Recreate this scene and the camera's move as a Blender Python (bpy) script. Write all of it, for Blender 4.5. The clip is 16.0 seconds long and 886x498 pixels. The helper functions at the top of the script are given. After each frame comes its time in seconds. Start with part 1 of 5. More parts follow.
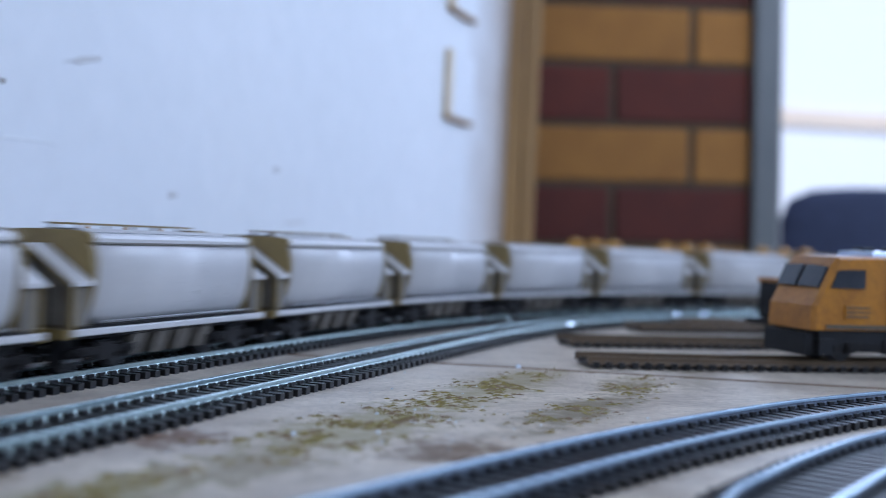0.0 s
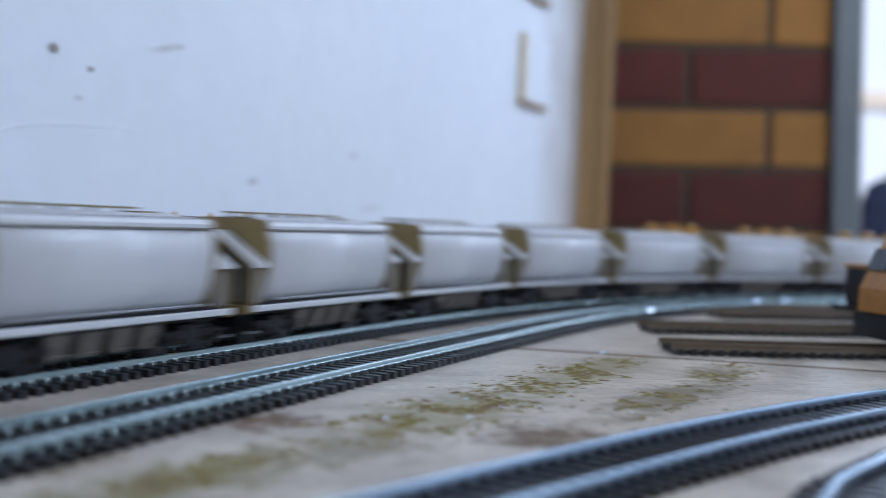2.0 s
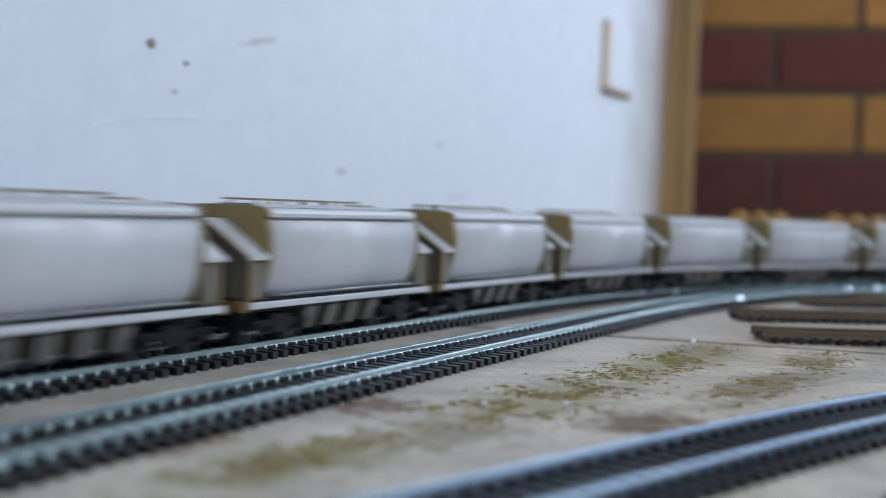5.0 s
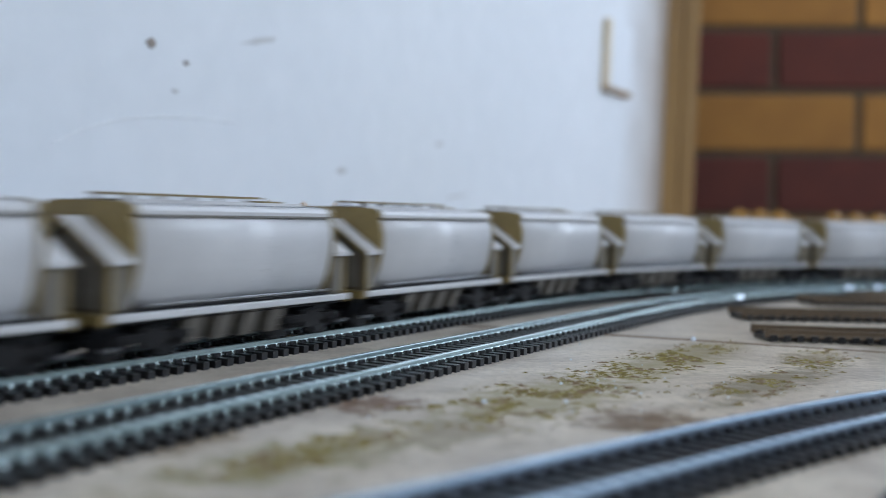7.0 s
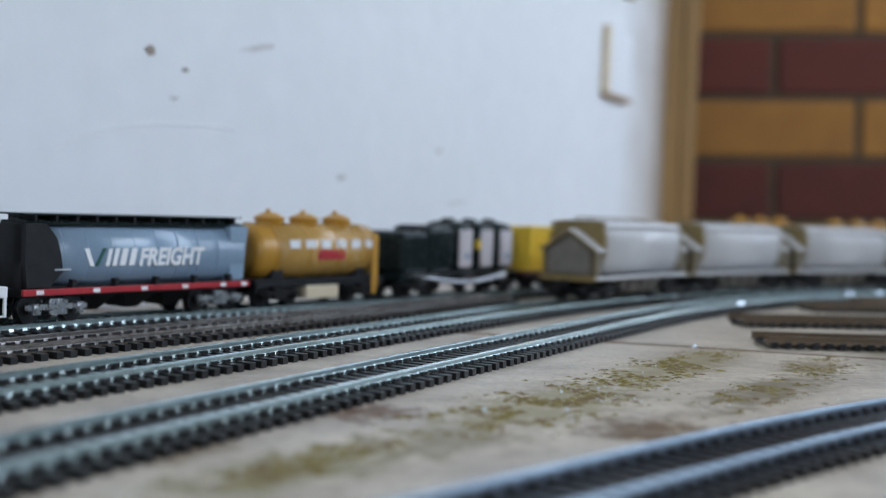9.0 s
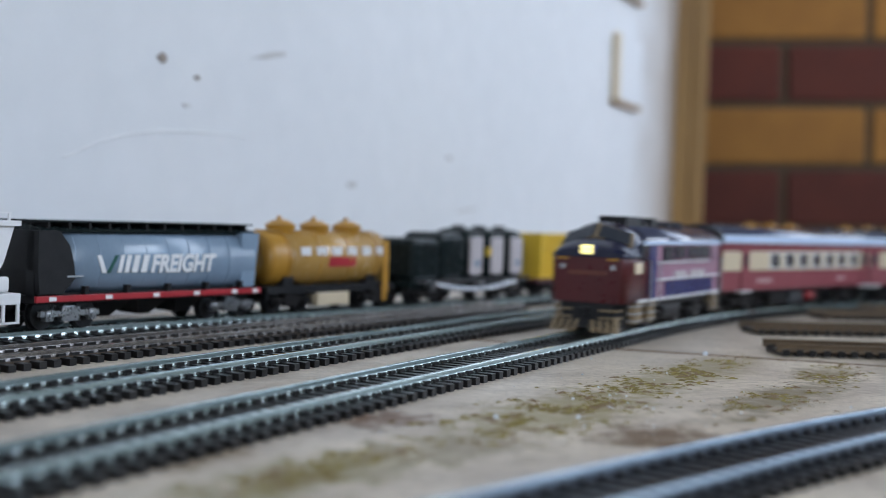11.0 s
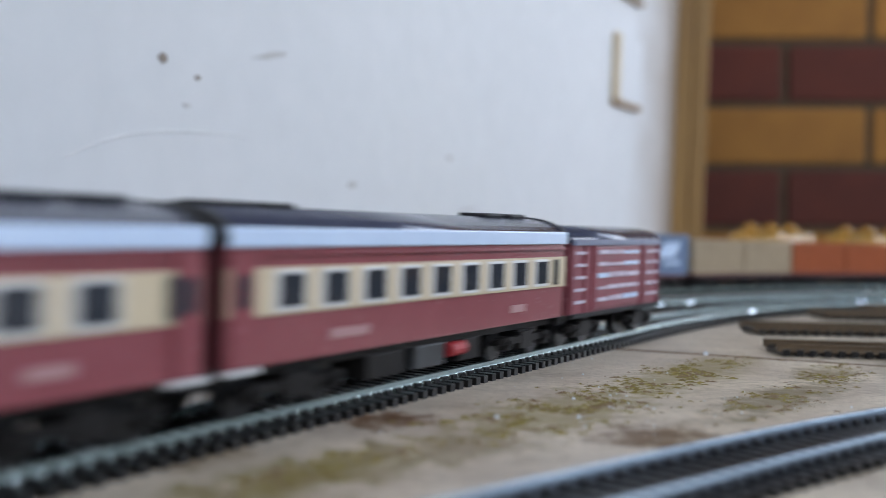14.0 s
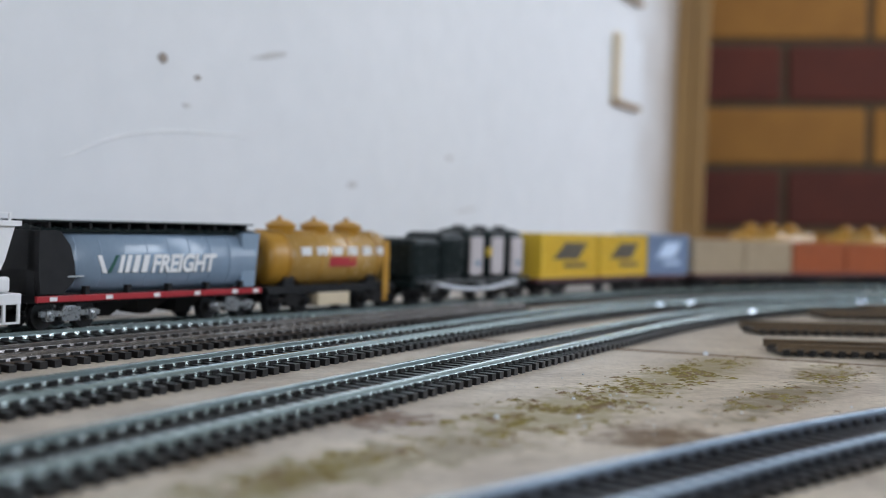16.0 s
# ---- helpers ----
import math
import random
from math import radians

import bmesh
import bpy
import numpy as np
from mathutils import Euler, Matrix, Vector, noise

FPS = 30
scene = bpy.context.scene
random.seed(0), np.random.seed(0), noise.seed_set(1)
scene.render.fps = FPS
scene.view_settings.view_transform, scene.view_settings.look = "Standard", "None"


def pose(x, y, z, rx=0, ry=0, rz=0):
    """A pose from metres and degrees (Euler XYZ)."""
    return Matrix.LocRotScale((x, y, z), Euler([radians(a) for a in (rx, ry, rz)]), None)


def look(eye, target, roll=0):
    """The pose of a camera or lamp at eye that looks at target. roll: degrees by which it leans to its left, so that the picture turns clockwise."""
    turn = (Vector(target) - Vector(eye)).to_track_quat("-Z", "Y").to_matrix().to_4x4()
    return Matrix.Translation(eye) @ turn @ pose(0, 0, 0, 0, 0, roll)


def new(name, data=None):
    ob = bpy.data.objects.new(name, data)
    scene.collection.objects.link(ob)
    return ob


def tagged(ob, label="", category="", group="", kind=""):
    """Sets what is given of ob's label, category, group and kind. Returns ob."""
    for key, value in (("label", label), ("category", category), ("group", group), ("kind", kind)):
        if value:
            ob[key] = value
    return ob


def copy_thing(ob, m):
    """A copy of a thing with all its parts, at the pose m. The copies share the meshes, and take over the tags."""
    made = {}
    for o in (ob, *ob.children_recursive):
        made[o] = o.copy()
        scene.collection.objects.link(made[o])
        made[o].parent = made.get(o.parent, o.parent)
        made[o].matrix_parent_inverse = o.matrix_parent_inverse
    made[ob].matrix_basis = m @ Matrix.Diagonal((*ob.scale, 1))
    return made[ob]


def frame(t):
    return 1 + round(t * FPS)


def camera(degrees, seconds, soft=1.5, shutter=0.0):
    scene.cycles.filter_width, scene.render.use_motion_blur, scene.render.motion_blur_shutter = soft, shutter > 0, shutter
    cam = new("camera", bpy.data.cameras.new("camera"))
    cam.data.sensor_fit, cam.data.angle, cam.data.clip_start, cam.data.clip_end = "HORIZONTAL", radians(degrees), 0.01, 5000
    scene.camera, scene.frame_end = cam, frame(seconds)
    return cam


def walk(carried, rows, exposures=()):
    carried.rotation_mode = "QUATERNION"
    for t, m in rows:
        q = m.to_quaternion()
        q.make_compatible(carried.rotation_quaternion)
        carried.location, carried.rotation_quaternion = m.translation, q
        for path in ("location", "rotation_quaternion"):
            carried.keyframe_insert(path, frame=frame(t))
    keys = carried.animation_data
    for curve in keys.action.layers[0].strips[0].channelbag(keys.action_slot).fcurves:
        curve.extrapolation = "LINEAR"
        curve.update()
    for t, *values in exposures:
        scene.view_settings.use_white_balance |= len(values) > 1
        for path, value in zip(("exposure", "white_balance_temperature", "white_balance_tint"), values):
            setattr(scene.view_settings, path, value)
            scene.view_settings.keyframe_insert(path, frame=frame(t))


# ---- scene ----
# ---- camera ----
cam = camera(43.8, 16.0, soft=0.6, shutter=0.75)
cam.data.dof.use_dof = True
cam.data.dof.focus_distance = 0.335
cam.data.dof.aperture_fstop = 8.6
# seconds, x, y, z, yaw, pitch, lean
PATH = [
    (0, 0.01049, 0.00309, 0.04673, -8.128, -0.497, 2.382),
    (0.5, 0.00863, 0.00343, 0.04687, -7.660, -0.906, 2.231),
    (1, 0.00858, 0.00304, 0.04665, -7.663, -0.809, 2.224),
    (1.5, 0.00716, 0.00565, 0.04571, -6.665, -1.015, 2.045),
    (2, 0.00517, 0.00395, 0.04644, -4.599, -1.397, 2.334),
    (2.5, 0.00090, -0.00017, 0.04639, -0.458, -1.390, 1.814),
    (3, 0.00041, 0.00183, 0.04421, -0.625, -4.038, 2.094),
    (3.2, 0.00041, 0.00183, 0.04421, -0.625, -4.368, 2.094),
    (5.3, 0.00050, -0.00021, 0.04643, -0.528, -2.015, 2.018),
    (5.5, 0.00050, -0.00021, 0.04643, -0.528, -2.015, 2.018),
    (6, 0.00073, -0.00089, 0.04648, -0.479, -1.860, 1.958),
    (6.5, 0.00048, 0.00002, 0.04632, -0.540, -2.137, 2.027),
    (7, 0.00070, -0.00039, 0.04620, -0.505, -2.178, 1.948),
    (7.5, 0.00043, 0.00034, 0.04562, -0.563, -2.354, 2.050),
    (8, 0.00070, -0.00054, 0.04606, -0.510, -2.388, 1.905),
    (8.5, 0.00050, -0.00000, 0.04621, -0.547, -2.355, 1.981),
    (9, 0.00079, 0.00063, 0.04654, -0.491, -1.858, 1.868),
    (9.2, 0.00079, 0.00063, 0.04654, -0.451, -1.508, 1.868),
    (11.3, 0, 0, 0.0465, 0, -1.5, 1.9),
    (16, 0, 0, 0.0465, 0, -1.5, 1.9),
]


def eye_pose(x, y, z, yaw, pitch, lean):
    a, p = radians(yaw), radians(pitch)
    way = Vector((-math.sin(a) * math.cos(p), math.cos(a) * math.cos(p), math.sin(p)))
    eye = Vector((x, y, z))
    return look(eye, eye + way, lean)


walk(cam, [(r[0], eye_pose(*r[1:])) for r in PATH], exposures=[(0, 0.02, 5150, 16), (2.5, 0.02, 5450, 13), (7, 0.06, 5800, 10), (9, 0.02, 5900, 10), (12.5, 0.04, 6050, 13), (14.5, 0.04, 6200, 13), (16, 0.05, 6400, 13)])

# ---- world and light ----
world = bpy.data.worlds.new("sky")
scene.world = world
world.use_nodes = True
wn = world.node_tree.nodes
sky = wn.new("ShaderNodeTexSky")
sky.sky_type = "NISHITA"
sky.sun_disc = False
sky.sun_elevation = radians(48)
sky.sun_rotation = radians(60)
wn["Background"].inputs["Strength"].default_value = 0.12
world.node_tree.links.new(sky.outputs[0], wn["Background"].inputs["Color"])

ROOM = Matrix.Translation((0, 0, 0.0465)) @ pose(0, 0, 0, 0, -1.7, 0) @ Matrix.Translation((0, 0, -0.0465))


def area_lamp(name, m, sx, sy, watts, colour):
    data = bpy.data.lights.new(name, "AREA")
    data.shape, data.size, data.size_y, data.energy, data.color = "RECTANGLE", sx, sy, watts, colour
    ob = new(name, data)
    ob.matrix_world = m
    return ob


sun_data = bpy.data.lights.new("sun", "SUN")
sun_data.energy, sun_data.angle, sun_data.color = 5.0, radians(0.6), (1.0, 0.96, 0.9)
sun = new("sun", sun_data)
sun.matrix_world = look((-2, -3, 5), (0, 1, 0))

# daylight through the large window beside the layout and the doorway beyond the brick pier
area_lamp("window_daylight", ROOM @ look((1.85, -0.35, 1.25), (0.1, 0.4, 0.0)), 2.0, 0.9, 37, (0.86, 0.93, 1.0))
area_lamp("doorway_daylight", ROOM @ look((1.25, 1.5, 0.75), (0.3, 0.3, 0.0)), 0.95, 1.5, 10, (0.78, 0.88, 1.0))

area_lamp("rear_window_daylight", ROOM @ look((-0.75, -2.93, 0.75), (-0.3, 0.2, 0.1)), 1.5, 1.0, 26, (0.9, 0.95, 1.0))


# ---- materials ----
def mat(name, a, b=None, rough=0.5, metal=0.0, scale=60.0, fine=400.0, bump=0.0, per_piece=0.0, stretch=(1, 1, 1), spec=0.5, emit=0.0):
    """Two tones mixed by coarse and fine noise, with a fine relief."""
    m = bpy.data.materials.new(name)
    m.use_nodes = True
    t = m.node_tree
    n, k = t.nodes, t.links
    p = n["Principled BSDF"]
    b = b or tuple(c * 0.8 for c in a)
    co = n.new("ShaderNodeTexCoord")
    mp = n.new("ShaderNodeMapping")
    mp.inputs["Scale"].default_value = stretch
    k.new(co.outputs["Object"], mp.inputs["Vector"])
    n1, n2 = n.new("ShaderNodeTexNoise"), n.new("ShaderNodeTexNoise")
    n1.inputs["Scale"].default_value, n1.inputs["Detail"].default_value = scale, 5
    n2.inputs["Scale"].default_value, n2.inputs["Detail"].default_value = fine, 3
    k.new(mp.outputs[0], n1.inputs["Vector"])
    k.new(mp.outputs[0], n2.inputs["Vector"])
    ad = n.new("ShaderNodeMath")
    ad.operation = "MULTIPLY_ADD"
    ad.inputs[1].default_value = 0.45
    k.new(n2.outputs["Fac"], ad.inputs[0])
    k.new(n1.outputs["Fac"], ad.inputs[2])
    rp = n.new("ShaderNodeMapRange")
    rp.inputs["From Min"].default_value, rp.inputs["From Max"].default_value = 0.5, 0.95
    k.new(ad.outputs[0], rp.inputs["Value"])
    mx = n.new("ShaderNodeMix")
    mx.data_type = "RGBA"
    mx.inputs["A"].default_value, mx.inputs["B"].default_value = (*a, 1), (*b, 1)
    k.new(rp.outputs[0], mx.inputs["Factor"])
    out = mx.outputs["Result"]
    if per_piece:
        oi = n.new("ShaderNodeObjectInfo")
        hs = n.new("ShaderNodeHueSaturation")
        r2 = n.new("ShaderNodeMapRange")
        r2.inputs["To Min"].default_value, r2.inputs["To Max"].default_value = 1 - per_piece, 1 + per_piece
        k.new(oi.outputs["Random"], r2.inputs["Value"])
        k.new(r2.outputs[0], hs.inputs["Value"])
        k.new(out, hs.inputs["Color"])
        out = hs.outputs[0]
    k.new(out, p.inputs["Base Color"])
    r3 = n.new("ShaderNodeMapRange")
    r3.inputs["To Min"].default_value, r3.inputs["To Max"].default_value = max(0.03, rough - 0.1), min(1, rough + 0.12)
    k.new(n2.outputs["Fac"], r3.inputs["Value"])
    k.new(r3.outputs[0], p.inputs["Roughness"])
    p.inputs["Metallic"].default_value = metal
    p.inputs["Specular IOR Level"].default_value = spec
    if bump:
        bp = n.new("ShaderNodeBump")
        bp.inputs["Strength"].default_value = 0.6
        bp.inputs["Distance"].default_value = bump
        k.new(ad.outputs[0], bp.inputs["Height"])
        k.new(bp.outputs[0], p.inputs["Normal"])
    if emit:
        p.inputs["Emission Color"].default_value = (*a, 1)
        p.inputs["Emission Strength"].default_value = emit
    return m


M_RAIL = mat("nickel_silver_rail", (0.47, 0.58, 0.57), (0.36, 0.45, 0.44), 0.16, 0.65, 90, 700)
# blue tint paints the doorway's sky reflected in the foreground rail heads
M_RAIL_BLUE = mat("sky_tinted_rail_head", (0.60, 0.76, 0.90), (0.50, 0.64, 0.78), 0.20, 0.5, 90, 700)
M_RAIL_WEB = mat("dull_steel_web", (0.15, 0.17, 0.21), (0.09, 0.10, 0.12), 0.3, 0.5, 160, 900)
M_VAN_EAVE = mat("slate_blue_gutter_sheen", (0.20, 0.225, 0.33), (0.15, 0.17, 0.25), 0.3)
M_VAN = mat("faded_maroon_paint", (0.29, 0.085, 0.105), (0.22, 0.055, 0.07), 0.35, 0, 60, 500)
M_SLAT = mat("worn_pale_slat", (0.66, 0.62, 0.72), (0.42, 0.34, 0.42), 0.4, 0, 200, 900)
M_NAMEBAR = mat("faded_gilt", (0.16, 0.05, 0.025), (0.12, 0.03, 0.02), 0.4)
# lighter copy of the rail metal, for the glints along the rail foot
M_RAIL_FOOT = mat("bright_rail_foot_glint", (0.85, 0.92, 0.88), (0.45, 0.52, 0.48), 0.22, 0.9, 160, 900)
M_RAIL_OLD = mat("brown_tarnished_rail", (0.125, 0.082, 0.042), (0.08, 0.054, 0.03), 0.5, 0.2, 90, 700)
M_RAIL_DARK = mat("dark_oxidised_rail", (0.40, 0.38, 0.36), (0.2, 0.18, 0.16), 0.22, 0.75, 90, 700)
M_CHUTE = mat("dusty_paint_and_gutter_shade", (0.20, 0.18, 0.15), (0.135, 0.12, 0.10), 0.6, 0, 120, 700)
M_SLEEPER = mat("black_plastic_sleeper", (0.007, 0.007, 0.0085), (0.017, 0.016, 0.0155), 0.36, 0, 200, 900, bump=0.0001, per_piece=0.35, spec=0.4)
M_JOINER = mat("bright_rail_joiner", (0.9, 0.93, 0.96), (0.8, 0.84, 0.88), 0.13, 1.0)
M_MOSS = mat("olive_scatter", (0.31, 0.25, 0.07), (0.13, 0.10, 0.035), 0.42, 0, 300, 1500, bump=0.0008, spec=0.25)
M_STAIN = mat("dried_brown_glue", (0.17, 0.11, 0.06), (0.25, 0.18, 0.11), 0.5, 0, 200, 900, bump=0.0004, spec=0.3)
M_INFILL = mat("dark_brown_infill", (0.10, 0.075, 0.055), (0.055, 0.042, 0.032), 0.8, 0, 60, 500, bump=0.0004, spec=0.2)
M_FAINT_GREY = mat("faint_grey_lettering", (0.42, 0.45, 0.48), (0.36, 0.39, 0.42), 0.5)
M_DECK = mat("dull_maroon_deck", (0.11, 0.028, 0.032), (0.07, 0.02, 0.024), 0.5)
M_END = mat("dark_maroon_end", (0.075, 0.012, 0.016), (0.05, 0.009, 0.012), 0.4)
M_BOX = mat("dusty_grey_box", (0.055, 0.06, 0.066), (0.03, 0.031, 0.033), 0.4, 0, 120, 700)
M_FAINT = mat("faded_lettering", (0.46, 0.27, 0.27), (0.38, 0.2, 0.2), 0.5)
M_WORN = mat("bare_worn_edge", (0.47, 0.43, 0.40), (0.38, 0.34, 0.31), 0.7, 0, 30, 200)
M_JOINT = mat("dark_joint_filler", (0.17, 0.095, 0.045), (0.11, 0.065, 0.035), 0.7, 0, 60, 500)
M_SPARK = mat("clear_glue_bead", (0.75, 0.78, 0.8), (0.6, 0.65, 0.7), 0.08)
M_WALL = mat("white_painted_board", (0.72, 0.725, 0.735), (0.65, 0.66, 0.67), 0.55, 0, 4, 60, bump=0.0004)
M_MARK = mat("grey_scuff", (0.50, 0.48, 0.46), (0.58, 0.57, 0.56), 0.8)
M_MARK_DARK = mat("dark_chip", (0.20, 0.16, 0.13), (0.3, 0.25, 0.21), 0.8)
M_TIMBER = mat("pale_pine", (0.32, 0.185, 0.055), (0.225, 0.125, 0.038), 0.6, 0, 8, 90, stretch=(6, 6, 0.6), bump=0.0005)
M_YBRICK = mat("yellow_brick", (0.38, 0.172, 0.032), (0.30, 0.132, 0.026), 0.85, 0, 20, 160, bump=0.001, per_piece=0.1)
M_RBRICK = mat("red_brown_brick", (0.115, 0.022, 0.0098), (0.085, 0.0165, 0.0085), 0.8, 0, 20, 160, bump=0.001, per_piece=0.12)
M_MORTAR = mat("brown_mortar", (0.095, 0.066, 0.038), (0.07, 0.05, 0.03), 0.95, 0, 40, 300, bump=0.001)
M_GREY_FRAME = mat("grey_painted_frame", (0.17, 0.175, 0.165), (0.13, 0.135, 0.13), 0.5, 0, 10, 100)
M_PLASTER = mat("grey_lining_board", (0.27, 0.265, 0.25), (0.22, 0.215, 0.205), 0.8, 0, 3, 60)
M_FLOOR = mat("grey_concrete", (0.30, 0.29, 0.28), (0.22, 0.21, 0.20), 0.8, 0, 5, 80)
M_CHAIR = mat("dark_blue_fabric", (0.035, 0.04, 0.075), (0.025, 0.03, 0.055), 0.9, 0, 60, 500)
M_BLACK = mat("black_plastic", (0.010, 0.010, 0.011), (0.018, 0.018, 0.019), 0.5, 0, 150, 900, spec=0.25)
M_UNDER = mat("dark_underframe", (0.006, 0.0055, 0.006), (0.016, 0.014, 0.013), 0.5, 0, 150, 900, spec=0.22)
M_WHEEL = mat("blackened_wheel", (0.06, 0.06, 0.065), (0.035, 0.035, 0.035), 0.35, 0.8, 150, 900)
M_STEEL = mat("bright_steel", (0.6, 0.61, 0.63), (0.45, 0.46, 0.48), 0.28, 1.0, 150, 900)
M_SILVER = mat("silver_grey_paint", (0.56, 0.54, 0.525), (0.48, 0.465, 0.45), 0.30, 0.0, 40, 500)
M_OLIVE = mat("olive_bronze_paint", (0.23, 0.165, 0.055), (0.17, 0.12, 0.042), 0.5, 0, 80, 600)
M_BROWN = mat("dark_bronze_panel", (0.10, 0.08, 0.05), (0.07, 0.056, 0.036), 0.55, 0, 80, 600)
M_MAROON = mat("maroon_paint", (0.285, 0.080, 0.094), (0.255, 0.068, 0.080), 0.22, 0, 60, 500, spec=0.8)
M_CREAM = mat("cream_paint", (0.66, 0.55, 0.38), (0.6, 0.5, 0.34), 0.4, 0, 60, 500)
M_ROOF = mat("dark_blue_grey_roof", (0.060, 0.068, 0.115), (0.042, 0.048, 0.085), 0.17, 0, 60, 500, spec=1.0)
# pale blue for daylight mirrored along roof edges, painted on; also ordinary pale paint
M_EAVE = mat("pale_blue_sheen_and_paint", (0.64, 0.77, 0.97), (0.56, 0.69, 0.90), 0.18, 0, 60, 500)
M_WHITE = mat("white_paint", (0.78, 0.78, 0.78), (0.7, 0.7, 0.7), 0.4, 0, 60, 500)
M_DGLASS = mat("dark_window_glass", (0.025, 0.03, 0.04), (0.04, 0.045, 0.055), 0.08)
M_SIGN_GREEN = mat("dark_green_lettering", (0.02, 0.10, 0.08), (0.015, 0.08, 0.06), 0.4)
M_RED = mat("bright_red_paint", (0.42, 0.022, 0.03), (0.33, 0.018, 0.025), 0.4, 0, 80, 500)
M_NAVY = mat("navy_paint", (0.055, 0.058, 0.165), (0.04, 0.042, 0.125), 0.22, 0, 60, 500)
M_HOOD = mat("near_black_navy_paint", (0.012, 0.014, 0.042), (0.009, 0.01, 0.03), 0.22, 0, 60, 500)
M_PALE = mat("dusty_pale_panel", (0.52, 0.47, 0.47), (0.42, 0.38, 0.38), 0.5)
# crimson lifted to lilac-pink, with the loco side's sheen put into the colour
M_PINK = mat("crimson_paint_with_sheen", (0.43, 0.25, 0.32), (0.34, 0.19, 0.26), 0.22, 0, 60, 500)
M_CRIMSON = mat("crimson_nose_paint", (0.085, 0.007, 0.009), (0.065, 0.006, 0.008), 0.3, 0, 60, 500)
M_STEP = mat("sandy_step_paint", (0.28, 0.205, 0.115), (0.2, 0.145, 0.08), 0.5)
M_LAMP = mat("lit_headlight", (1.0, 0.86, 0.30), None, 0.4, emit=1.8)
M_BLUEGREY = mat("blue_grey_paint", (0.235, 0.315, 0.405), (0.20, 0.27, 0.35), 0.22, 0, 50, 500, spec=0.7)
M_TANK = mat("yellow_ochre_paint", (0.50, 0.255, 0.03), (0.41, 0.21, 0.027), 0.35, 0, 50, 500)
M_TANK_BAND = mat("sandy_tank_band", (0.48, 0.28, 0.075), (0.42, 0.245, 0.062), 0.24, spec=0.9)
M_DKGREEN = mat("dark_green_black_paint", (0.008, 0.013, 0.013), (0.014, 0.02, 0.02), 0.25, spec=0.14)
M_YELLOW = mat("yellow_container_paint", (0.74, 0.49, 0.035), (0.66, 0.43, 0.03), 0.4, 0, 50, 500)
M_CBLUE = mat("blue_container_paint", (0.21, 0.28, 0.42), (0.17, 0.24, 0.36), 0.45)
M_TAN = mat("tan_container_paint", (0.45, 0.355, 0.24), (0.38, 0.30, 0.20), 0.5)
M_ORANGE = mat("rust_orange_paint", (0.40, 0.10, 0.028), (0.33, 0.085, 0.025), 0.5)
M_LOCO_Y = mat("loco_yellow_orange_paint", (0.43, 0.18, 0.013), (0.23, 0.09, 0.011), 0.36, 0, 70, 500)
M_LOCO_G = mat("loco_green_paint", (0.02, 0.14, 0.05), (0.018, 0.11, 0.04), 0.4)


